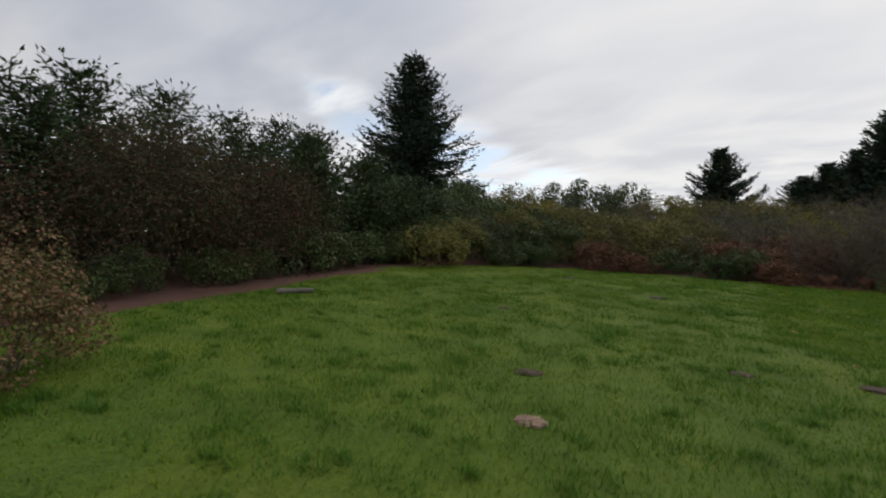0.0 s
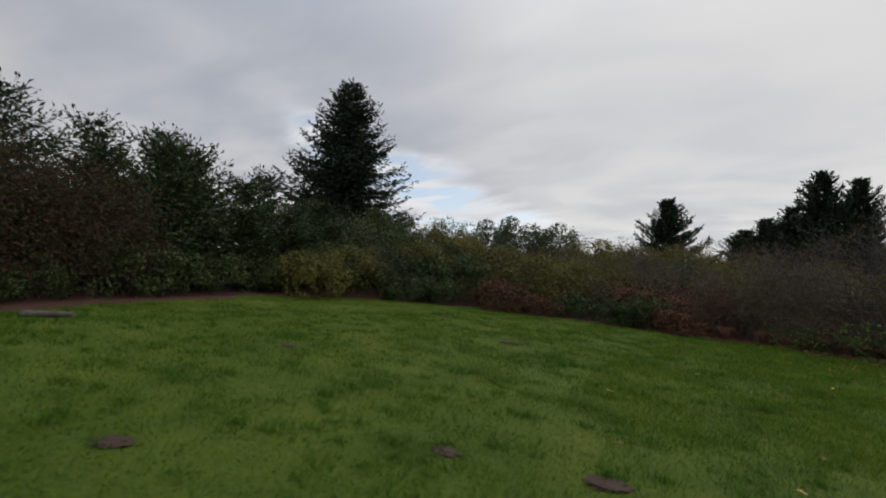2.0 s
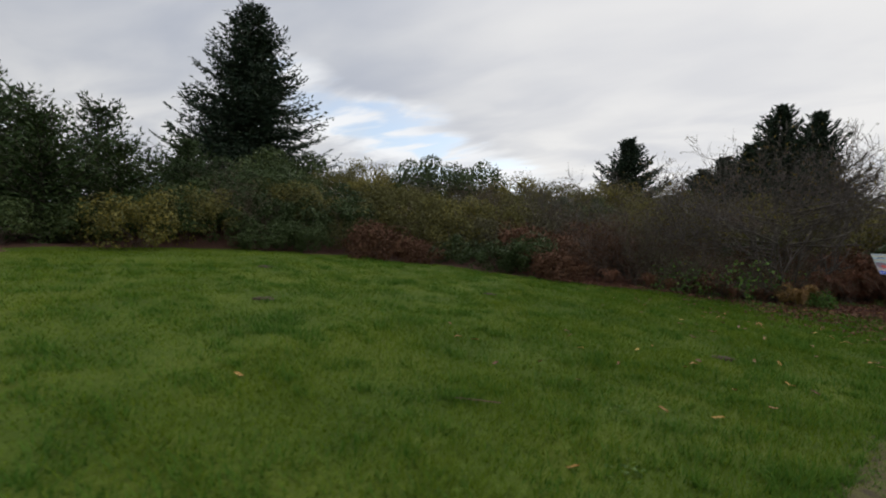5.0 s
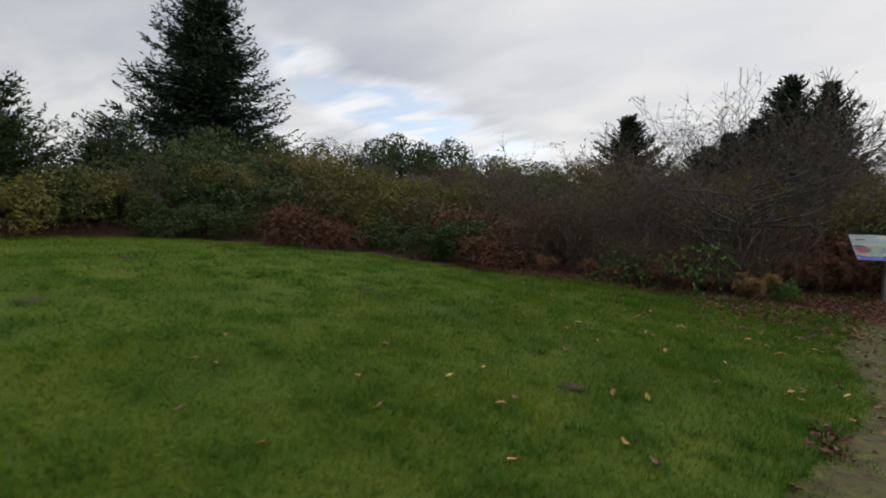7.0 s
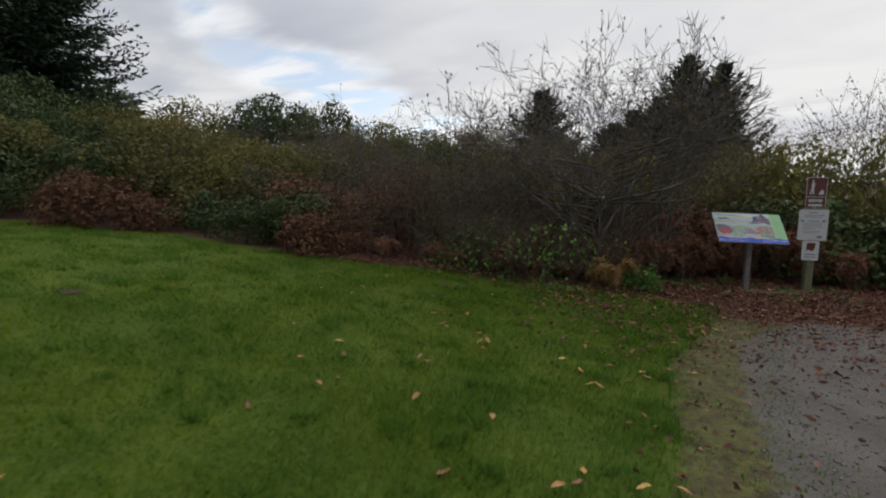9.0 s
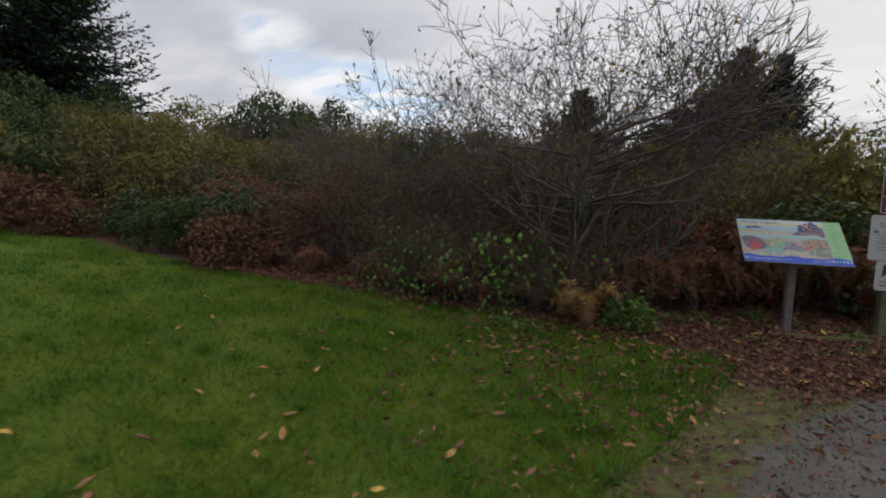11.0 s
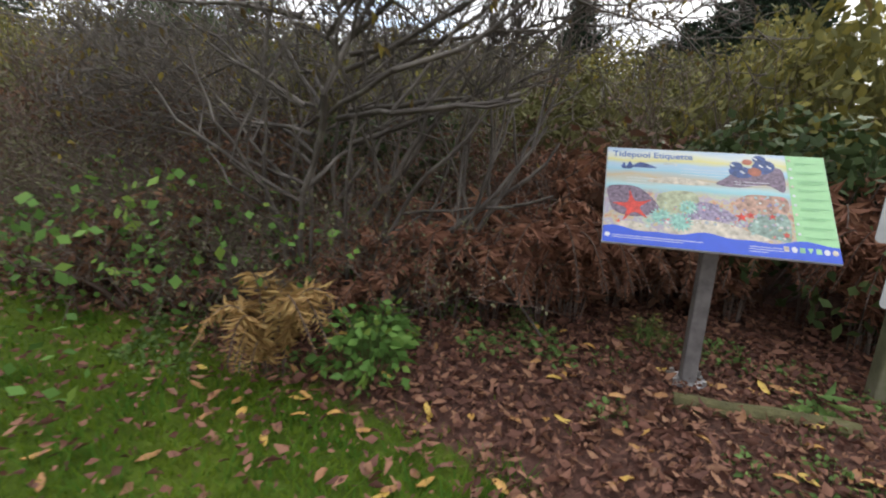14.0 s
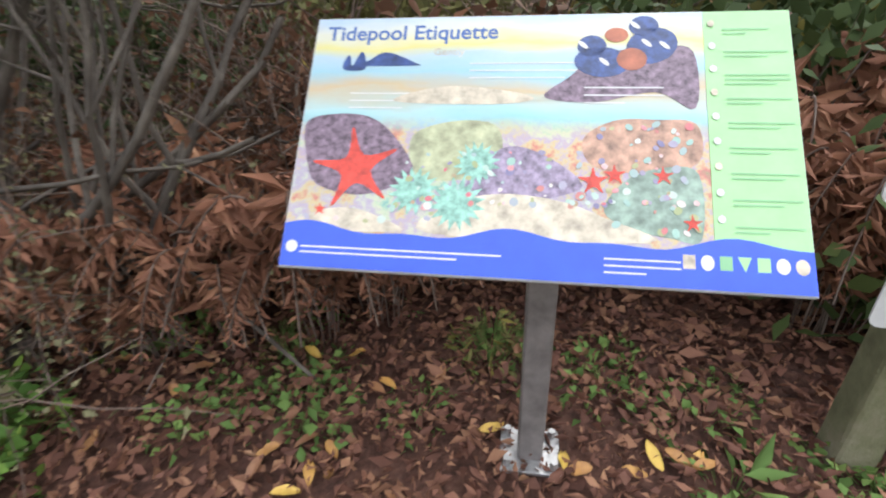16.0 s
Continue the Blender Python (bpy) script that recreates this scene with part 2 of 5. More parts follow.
def tubes(p0, p1, r0, r1, sides=4):
    """Tapered sticks from p0 to p1."""
    p0, p1, r0, r1 = (np.asarray(a, float) for a in (p0, p1, r0, r1))
    d = unit(p1 - p0)
    ref = np.where(np.abs(d[:, 2:3]) > 0.9, [[1.0, 0, 0]], [[0, 0, 1.0]])
    s = unit(np.cross(d, ref))
    t = np.cross(d, s)
    rings = []
    for p, r in ((p0, r0), (p1, r1)):
        for k in range(sides):
            a = 2 * math.pi * k / sides
            rings.append(p + (s * math.cos(a) + t * math.sin(a)) * r[:, None])
    v = np.stack(rings, 1).reshape(-1, 3)
    i = np.arange(len(p0))[:, None] * (2 * sides)
    f = np.concatenate([i + [[k, (k + 1) % sides, sides + (k + 1) % sides, sides + k]] for k in range(sides)], 0)
    return v, f


def grow(rng, start, way, length, radius, depth, out, bend=0.25, lift=0.06, forks=3, tips=None, ratio=0.68, shy=None):
    """A bent branch that forks into thinner ones; appends (p0, p1, r0, r1) to out."""
    steps = max(3, int(length / 0.16)) if depth > 0 else 3
    p, d, r = np.array(start, float), unit(np.array(way, float)), radius
    for k in range(steps):
        d = unit(d + rng.normal(0, bend, 3) * 0.6 + [0, 0, lift])
        if shy:
            d = shy(p, d)
            if d is None:
                return
            d = unit(d)
        q = p + d * length / steps
        r2 = radius * (1 - 0.72 * (k + 1) / steps)
        out.append((p, q, r, r2))
        if depth > 0 and k >= steps * 0.25 and rng.random() < forks / (steps * 0.75):
            side = unit(np.cross(d, rng.normal(0, 1, 3)))
            grow(rng, q, d * 0.75 + side * 0.75, length * ratio * rng.uniform(0.6, 1.1), max(r2 * 0.7, 0.005), depth - 1, out, bend, lift, forks, tips, ratio, shy)
        p, r = q, r2
    if depth > 0:
        for _ in range(2):
            grow(rng, p, d + rng.normal(0, 0.45, 3), length * ratio * 0.7, max(r, 0.005), depth - 1, out, bend, lift, forks, tips, ratio, shy)
    elif tips is not None:
        tips.append((p, d))


def sticks(name, out, material, sides=4):
    p0, p1, r0, r1 = (np.array([o[i] for o in out]) for i in range(4))
    return mesh_of(name, *tubes(p0, p1, r0, r1, sides), material)


# ---- ground ----
LAWN_BACK = ((-7.5, 10.0), (-6.0, 14.3), (-3.4, 16.2), (-0.4, 17.0), (2.7, 17.0), (4.7, 17.2), (6.0, 17.4), (7.0, 17.6), (9.0, 18.2))
LAWN_LEFT = ((-6.0, -8.0), (-5.8, 0.7), (-6.3, 2.6), (-6.8, 4.9), (-7.4, 7.0), (-7.5, 10.0))
GRASS_EDGE = ((-12.0, -0.6), (-3.0, 2.9), (7.7, 7.5), (12.5, 9.45), (14.8, 9.55), (15.7, 9.9), (16.5, 10.15), (17.5, 10.4))  # y, x
GRAVEL_EDGE = ((-12.0, -0.2), (-3.0, 3.3), (7.7, 7.95), (12.6, 9.95), (14.9, 10.2), (15.8, 10.35), (16.5, 10.76), (17.2, 11.3), (17.6, 13.5))  # y, x


def lawn_back(x):
    return np.interp(x, [p[0] for p in LAWN_BACK], [p[1] for p in LAWN_BACK])


def lawn_left(y):
    return np.interp(y, [p[1] for p in LAWN_LEFT], [p[0] for p in LAWN_LEFT])


def edge_of(table, y):
    return np.interp(y, [p[0] for p in table], [p[1] for p in table])


def height(x, y):
    """The ground's height: level along the path, rising across the lawn and into a bank behind it."""
    x, y = np.asarray(x, float), np.asarray(y, float)
    walked = np.where(y < 10, 3 + (y + 2.15) * 0.5, 9.1 + (y - 10) * 0.27)
    d = np.clip(walked - x - 1, 0, 18)
    z = 0.062 * d
    behind = np.clip(y - np.where(x < 9, lawn_back(x), 19.5 + (x - 9) * 0.15) - 0.8, 0, 60)
    left = np.clip(lawn_left(y) - x - 1, 0, 30)
    step = 0.11 * np.clip((y - 17.7) / 0.8, 0, 1) * np.clip((x - 8.6) / 0.8, 0, 1)
    return z + step + np.minimum(0.20 * behind, 2.2) + 0.055 * np.clip(behind - 11, 0, 60) + 0.03 * np.minimum(left, 10)


def soil_mask(x, y):
    """1 on bare soil and litter, 0 on grass."""
    inside = np.minimum(lawn_back(x) - y, x - lawn_left(y) - 0.7 * (y < 9))
    inside = np.minimum(inside, edge_of(GRASS_EDGE, y) - x)
    tip = (10.42 - x) * 0.6 - (y - 17.5)
    inside = np.where(x > 8.2, np.minimum(inside, np.minimum(tip + 0.25, 17.75 - y)), inside)
    inside = np.maximum(inside, np.minimum(x - edge_of(GRAVEL_EDGE, np.minimum(y, 16.5)) - 5.3, 18.5 - y))
    return np.clip(0.5 - inside * 2.5, 0, 1)


def gravel_mask(x, y):
    inside = np.minimum(np.minimum(x - edge_of(GRAVEL_EDGE, y), 17.5 - y), edge_of(GRAVEL_EDGE, np.minimum(y, 16.5)) + 5.5 - x)
    return np.clip(0.5 + inside * 2.0, 0, 1)


def ground_material():
    m = bpy.data.materials.new("lawn_soil_gravel")
    m.use_nodes = True
    tree = m.node_tree
    link = tree.links.new
    bsdf = tree.nodes["Principled BSDF"]
    coord = tree.nodes.new("ShaderNodeTexCoord")

    def tex(scale, detail=5.0, rough=0.6):
        n = node(tree, "ShaderNodeTexNoise", Scale=scale, Detail=detail, Roughness=rough)
        link(coord.outputs["Object"], n.inputs["Vector"])
        return n.outputs[0]

    def ramp(v, stops):
        r = tree.nodes.new("ShaderNodeValToRGB")
        while len(r.color_ramp.elements) < len(stops):
            r.color_ramp.elements.new(0.5)
        for e, (p, c) in zip(r.color_ramp.elements, stops):
            e.position, e.color = p, (*c, 1)
        link(v, r.inputs[0])
        return r.outputs[0]

    def blend(f, a, b, kind="RGBA"):
        n = tree.nodes.new("ShaderNodeMix")
        n.data_type = kind
        for i, v in ((0, f), (6, a), (7, b)):
            if isinstance(v, float):
                n.inputs[i].default_value = v
            else:
                link(v, n.inputs[i])
        return n.outputs[2]

    def ragged(name, amount):
        a = tree.nodes.new("ShaderNodeAttribute")
        a.attribute_name = name
        n = tree.nodes.new("ShaderNodeMath")
        n.operation = "ADD"
        link(a.outputs["Fac"], n.inputs[0])
        s = tree.nodes.new("ShaderNodeMapRange")
        s.inputs[3].default_value, s.inputs[4].default_value = -amount, amount
        link(tex(5.0, 6.0, 0.7), s.inputs[0])
        link(s.outputs[0], n.inputs[1])
        r = tree.nodes.new("ShaderNodeMapRange")
        r.interpolation_type = "SMOOTHSTEP"
        r.inputs[1].default_value, r.inputs[2].default_value = 0.35, 0.65
        link(n.outputs[0], r.inputs[0])
        return r.outputs[0]

    turf = blend(0.5, ramp(tex(0.9, 4.0), [(0.3, (0.040, 0.070, 0.007)), (0.5, (0.080, 0.120, 0.010)), (0.7, (0.14, 0.165, 0.02))]),
                 ramp(tex(28.0, 5.0, 0.7), [(0.3, (0.025, 0.045, 0.006)), (0.6, (0.09, 0.14, 0.012)), (0.8, (0.17, 0.20, 0.035))]))
    soil = ramp(tex(22.0, 6.0, 0.7), [(0.3, (0.040, 0.021, 0.016)), (0.55, (0.105, 0.052, 0.038)), (0.8, (0.18, 0.095, 0.068))])
    stone = ramp(tex(70.0, 4.0, 0.75), [(0.3, (0.060, 0.052, 0.046)), (0.5, (0.135, 0.120, 0.106)), (0.75, (0.25, 0.225, 0.20))])
    stain = blend(0.55, stone, ramp(tex(1.6, 4.0), [(0.35, (0.080, 0.068, 0.058)), (0.7, (0.165, 0.150, 0.132))]))
    moss = ramp(tex(9.0, 6.0, 0.7), [(0.35, (0.060, 0.042, 0.030)), (0.5, (0.10, 0.088, 0.035)), (0.65, (0.13, 0.14, 0.035))])
    soil = blend(ragged("verge", 0.3), soil, moss)
    colour = blend(ragged("soil", 0.75), turf, soil)
    colour = blend(ragged("gravel", 0.7), colour, stain)
    link(colour, bsdf.inputs["Base Color"])
    bsdf.inputs["Roughness"].default_value = 0.9
    bsdf.inputs["Specular IOR Level"].default_value = 0.2
    b = node(tree, "ShaderNodeBump", Strength=0.7, Distance=0.03)
    link(tex(45.0, 6.0, 0.7), b.inputs["Height"])
    link(b.outputs[0], bsdf.inputs["Normal"])
    return m


def bumps(x, y):
    return 0.025 * np.sin(1.7 * x + 0.6 * y) * np.sin(1.3 * y - 0.4 * x + 1) + 0.012 * np.sin(4.1 * x + 2.2 * y) * np.sin(3.7 * y - 1.9 * x)


def turf_height(x, y):
    return height(x, y) + bumps(x, y) * (1 - gravel_mask(x, y)) * np.clip((11.5 - x) / 3, 0.3, 1)


def build_ground():
    xs = np.concatenate([-np.geomspace(260, 10.5, 40), np.arange(-10, 15.01, 0.19), np.geomspace(15.5, 260, 40)])
    ys = np.concatenate([-np.geomspace(200, 6.5, 30), np.arange(-6, 22.01, 0.19), np.geomspace(22.5, 300, 45)])
    gx, gy = np.meshgrid(xs, ys)
    gz = turf_height(gx, gy)
    v = np.stack([gx, gy, gz], -1).reshape(-1, 3)
    w = len(xs)
    j, i = np.meshgrid(np.arange(len(ys) - 1), np.arange(w - 1), indexing="ij")
    a = (j * w + i).ravel()
    me = mesh_of("ground", v, np.stack([a, a + 1, a + w + 1, a + w], 1), ground_material(), True)
    verge = np.clip((gx - edge_of(GRASS_EDGE, gy) + 0.3) * 3, 0, 1) * np.clip((17.3 - gy) * 2, 0, 1)
    for name, mask in (("soil", soil_mask(gx, gy)), ("gravel", gravel_mask(gx, gy)), ("verge", verge)):
        me.attributes.new(name, "FLOAT", "POINT").data.foreach_set("value", mask.ravel().astype(np.float32))
    tagged(new("ground", me), "short green lawn with bare soil and a grey gravel path", "ground", kind="structure")


build_ground()


def lift(x, y):
    return float(turf_height(x, y))


def build_grass(count, seed, name, label, ylo, xlo, long, wide, near=False):
    rng = np.random.default_rng(seed)
    x = rng.uniform(xlo, 10.6, count)
    y = rng.uniform(ylo, 18.3, count)
    keep = soil_mask(x, y) + rng.normal(0, 0.22, count) < 0.5
    away = np.abs(edge_of(GRASS_EDGE, y) - x)
    keep &= rng.random(count) < np.clip(1.25 - away / (6 if near else 26), 0.0 if near else 0.35, 1)
    x, y, away = x[keep], y[keep], away[keep]
    n = len(x)
    patch = 0.5 + 0.5 * np.sin(2.3 * x + 1.1 * y + 2 * np.sin(0.9 * y)) * np.sin(1.9 * y - 0.8 * x)
    base = np.stack([x, y, turf_height(x, y) - 0.005], -1)
    a = rng.uniform(0, 2 * math.pi, n)
    L = long * rng.uniform(0.5, 1.25, n) * (0.65 + 0.7 * patch)
    W = wide * rng.uniform(0.7, 1.3, n) * (1 + away * 0.07)
    lean = rng.uniform(0.3, 1.5, n)
    tip = base + np.stack([np.cos(a) * lean * L, np.sin(a) * lean * L, L], -1)
    s = np.stack([-np.sin(a), np.cos(a), 0 * a], -1) * W[:, None] / 2
    v = np.stack([base - s, base + s, tip], 1).reshape(-1, 3)
    tagged(new(name, mesh_of(name, v, np.arange(3 * n).reshape(-1, 3), GRASS)), label, "grass", kind="stuff")


build_grass(420000, 11, "grass", "short damp green grass of the lawn", -5.0, -8.0, 0.042, 0.007)
build_grass(150000, 12, "grass", "longer green grass blades beside the path", 6.0, 3.0, 0.06, 0.006, True)


def build_tussocks():
    """Darker, longer clumps that give the lawn its uneven nap, and thin grass on the path's verge."""
    rng = np.random.default_rng(13)
    clumps = 2300
    y0 = rng.uniform(-4, 18.0, clumps)
    x0 = edge_of(GRASS_EDGE, y0) - rng.uniform(0, 1, clumps) ** 1.5 * 13 + 0.1
    per = 60
    r = rng.uniform(0.04, 0.16, clumps)
    x = (x0[:, None] + rng.normal(0, 1, (clumps, per)) * r[:, None] * 1.3).ravel()
    y = (y0[:, None] + rng.normal(0, 1, (clumps, per)) * r[:, None] * 0.8).ravel()
    L = np.repeat(rng.uniform(0.05, 0.105, clumps), per) * rng.uniform(0.6, 1.2, clumps * per)
    vy = rng.uniform(4, 17.6, 26000)
    vx = edge_of(GRASS_EDGE, vy) + rng.uniform(-0.1, 1, 26000) ** 2 * 0.9
    verge = np.sin(vx * 6 + vy * 3) * np.sin(vy * 4.3) > -0.2
    x, y = np.concatenate([x, vx[verge]]), np.concatenate([y, vy[verge]])
    L = np.concatenate([L, rng.uniform(0.01, 0.028, verge.sum())])
    keep = (soil_mask(x, y) < 0.6) | (np.arange(len(x)) >= clumps * per)
    x, y, L = x[keep], y[keep], L[keep]
    n = len(x)
    base = np.stack([x, y, turf_height(x, y) - 0.005], -1)
    a, lean = rng.uniform(0, 2 * math.pi, n), rng.uniform(0.3, 1.3, n)
    tip = base + np.stack([np.cos(a) * lean * L, np.sin(a) * lean * L, L], -1)
    side = np.stack([-np.sin(a), np.cos(a), 0 * a], -1) * 0.0045 * rng.uniform(0.7, 1.4, (n, 1))
    v = np.stack([base - side, base + side, tip], 1).reshape(-1, 3)
    tagged(new("grass_tussocks", mesh_of("grass_tussocks", v, np.arange(3 * n).reshape(-1, 3), TUSSOCK)), "darker green tufts scattered over the lawn", "grass", kind="stuff")


TUSSOCK = paint("tussock_blade", [(0.0, (0.035, 0.085, 0.012)), (0.5, (0.065, 0.15, 0.018)), (0.85, (0.12, 0.20, 0.025)), (1, (0.22, 0.24, 0.09))], scale=0.7, spread=0.5, rough=0.85, translucent=0.3)
build_tussocks()


def build_pebbles():
    rng = np.random.default_rng(14)
    n = 16000
    x, y = rng.uniform(8.3, 14, n), rng.uniform(8.5, 17.8, n)
    keep = rng.random(n) < gravel_mask(x, y) * np.clip((y - 7) / 5, 0.2, 1)
    x, y = x[keep], y[keep]
    n = len(x)
    r = rng.gamma(2.0, 0.0028, n) + 0.0035
    octa = np.array([(1, 0, 0), (-1, 0, 0), (0, 1, 0), (0, -1, 0), (0, 0, 0.7), (0, 0, -0.5)])
    v = np.stack([x, y, height(x, y) + r * 0.25], -1)[:, None] + octa * r[:, None, None] * rng.uniform(0.6, 1.3, (n, 6, 1))
    f = np.array([(0, 2, 4), (2, 1, 4), (1, 3, 4), (3, 0, 4), (2, 0, 5), (1, 2, 5), (3, 1, 5), (0, 3, 5)])
    f = (np.arange(n)[:, None, None] * 6 + f).reshape(-1, 3)
    stone = paint("gravel_stones", [(0.0, (0.06, 0.052, 0.046)), (0.5, (0.15, 0.135, 0.12)), (0.95, (0.27, 0.25, 0.22)), (1, (0.5, 0.48, 0.45))], scale=80, spread=0.2)
    tagged(new("gravel", mesh_of("gravel", v.reshape(-1, 3), f, stone)), "loose grey gravel on the path", "gravel", kind="stuff")


build_pebbles()


# ---- plants ----
PROTO = {}


def place(kind, x, y, turn=0.0, size=1.0, tall=1.0, sink=0.03, z=None):
    """A plant of that kind on the ground; the first is the one built, the rest are copies."""
    m = Matrix.Translation((x, y, (lift(x, y) if z is None else z) - sink)) @ Matrix.Rotation(turn, 4, "Z")
    if kind not in PROTO:
        PROTO[kind] = MAKERS[kind]()
        PROTO[kind].matrix_world = m
        return PROTO[kind]
    return copy_thing(PROTO[kind], m @ Matrix.Diagonal((size, size, size * tall, 1)))


def shrub(seed, label, leaf, radius, tall, lumps, count, length, width, stems=9, twigs=1, category="shrub", jitter=0.7, flat=0.0):
    """A bush: stems from the ground, and leaves clustered on uneven lumps of the crown."""
    rng = np.random.default_rng(seed)
    t = thing("shrub", label, category, "bushes round the lawn")
    out, tips = [], []
    for k in range(stems):
        a = rng.uniform(0, 2 * math.pi)
        o = rng.uniform(0, 0.25) * radius
        grow(rng, (o * math.cos(a), o * math.sin(a), 0), (math.cos(a) * rng.uniform(0.2, 0.9), math.sin(a) * rng.uniform(0.2, 0.9), 1), tall * rng.uniform(0.4, 0.62), 0.016, twigs, out, 0.3, 0.03, 3, tips)
    part("branch_mass", sticks("branch_mass", out, TWIG, 3), t, "thin brown stems", kind="stuff")
    cs = []
    for k in range(lumps):
        a, u = rng.uniform(0, 2 * math.pi), rng.uniform(0.05, 1)
        r = radius * math.sqrt(1 - (u * 0.95) ** 2) * rng.uniform(0.55, 1.0)
        cs.append((r * math.cos(a), r * math.sin(a), tall * (0.12 + 0.78 * u) * rng.uniform(0.8, 1.1)))
    cs = np.array(cs)
    size = radius * rng.uniform(0.2, 0.42, lumps)
    pick = rng.integers(0, lumps, count)
    d = unit(rng.normal(0, 1, (count, 3)))
    c = cs[pick] + d * (size[pick] * rng.uniform(0.5, 1.1, count) ** 0.45)[:, None] * [1, 1, 0.85]
    c[:, 2] = np.maximum(c[:, 2], 0.02 + 0.1 * rng.random(count))
    part("foliage", mesh_of("foliage", *scales(rng, c, d + [0, 0, 0.35], length, width, jitter=jitter), LEAF[leaf]), t, kind="stuff")
    return t


def thicket(seed, label, leaf, radius, tall, stems, count, length, width):
    """A bramble or heather thicket: many thin arching stems with sparse leaves along them."""
    rng = np.random.default_rng(seed)
    t = thing("thicket", label, "thicket", "brown thickets")
    out, tips = [], []
    for k in range(stems):
        a, o = rng.uniform(0, 2 * math.pi), rng.uniform(0, 0.8) * radius
        grow(rng, (o * math.cos(a), o * math.sin(a), 0), (rng.normal(0, 0.35), rng.normal(0, 0.35), 1), tall * rng.uniform(0.6, 1.05) * (1 - 0.35 * o / radius), 0.009, 1, out, 0.25, -0.01, 4, tips, 0.5)
    part("stem_mass", sticks("stem_mass", out, TWIG, 3), t, "bare grey-brown stems", kind="stuff")
    mid = np.array([(o[0] + o[1]) / 2 for o in out])
    way = np.array([o[1] - o[0] for o in out])
    pick = rng.integers(0, len(out), count)
    c = mid[pick] + rng.normal(0, 0.05, (count, 3))
    part("foliage", mesh_of("foliage", *leaves(rng, c, unit(way[pick]) * 0.5 - [0, 0, 0.3], length, width, jitter=0.8), LEAF[leaf]), t, kind="stuff")
    return t


def conifer(seed, name, label, leaf, tall, radius, levels, limbs, spray, power=0.85, skirt=0.03, rise=0.15, droop=0.25, ragged=0.25, lead=0.0, dense=0.20):
    """A needle tree: tapered trunk, whorls of limbs, flat hanging sprays along each limb."""
    rng = np.random.default_rng(seed)
    t = thing(name, label, "tree")
    n = 10
    zs = np.linspace(0, tall * 0.97, n + 1)
    wob = np.cumsum(rng.normal(0, 0.03, (n + 1, 2)), 0)
    pts = np.stack([wob[:, 0], wob[:, 1], zs], -1)
    rad = 0.02 * tall * (1 - zs / tall) + 0.012
    part("trunk", mesh_of("trunk", *tubes(pts[:-1], pts[1:], rad[:-1], rad[1:], 8), DARK_BARK, True), t)
    out, cs, ws = [], [], []
    for k in range(levels):
        h = skirt + (0.985 - skirt) * (k + rng.uniform(0, 1)) / levels
        reach = radius * (1 - h) ** power + 0.12
        for q in range(limbs):
            a = rng.uniform(0, 2 * math.pi)
            L = reach * rng.uniform(1 - 2 * ragged, 1 + ragged)
            steps = max(3, int(L / 0.3))
            p = np.array([np.interp(h * tall, zs, wob[:, 0]), np.interp(h * tall, zs, wob[:, 1]), h * tall])
            for s in range(steps):
                f = (s + 1) / steps
                d = unit(np.array([math.cos(a), math.sin(a), rise + h * 0.5 - droop * math.sin(math.pi * f * 0.9) * 1.6 + 0.5 * f * f]))
                a += rng.normal(0, 0.07)
                p2 = p + d * L / steps
                out.append((p, p2, 0.004 + 0.02 * (L / radius) * (1 - f * 0.9), 0.004 + 0.02 * (L / radius) * (1 - f)))
                w = (1.15 - f) * 0.36 * L + spray * 0.8
                m = max(1, int(L / steps / dense))
                for e in range(m * 2):
                    side = 1 if e % 2 else -1
                    o = p + (p2 - p) * rng.random()
                    lat = np.array([-math.sin(a) * side, math.cos(a) * side, 0])
                    along = w * rng.uniform(0.5, 1.0)
                    k2 = max(1, int(along / (spray * 0.75)))
                    for g in range(k2):
                        gg = (g + 0.3) / k2
                        cs.append(o + (lat * 0.85 + d * 0.45) * along * gg - [0, 0, 0.18 * along * gg])
                        ws.append(lat * 0.7 + d * 0.6 - [0, 0, droop * 0.7])
                cs.append(p2)
                ws.append(d)
                p = p2
    for k in range(int(30 + lead)):
        z = tall * (1 - 0.06 * rng.random())
        cs.append(np.array([wob[-1, 0], wob[-1, 1], z]))
        ws.append(np.array([rng.normal(0, 0.6), rng.normal(0, 0.6), 0.8]))
    part("limb_mass", sticks("limb_mass", out, DARK_BARK, 3), t, kind="stuff")
    part("crown", mesh_of("crown", *leaves(rng, np.array(cs), np.array(ws), spray, spray * 0.36, jitter=0.28), LEAF[leaf]), t, kind="stuff")
    return t


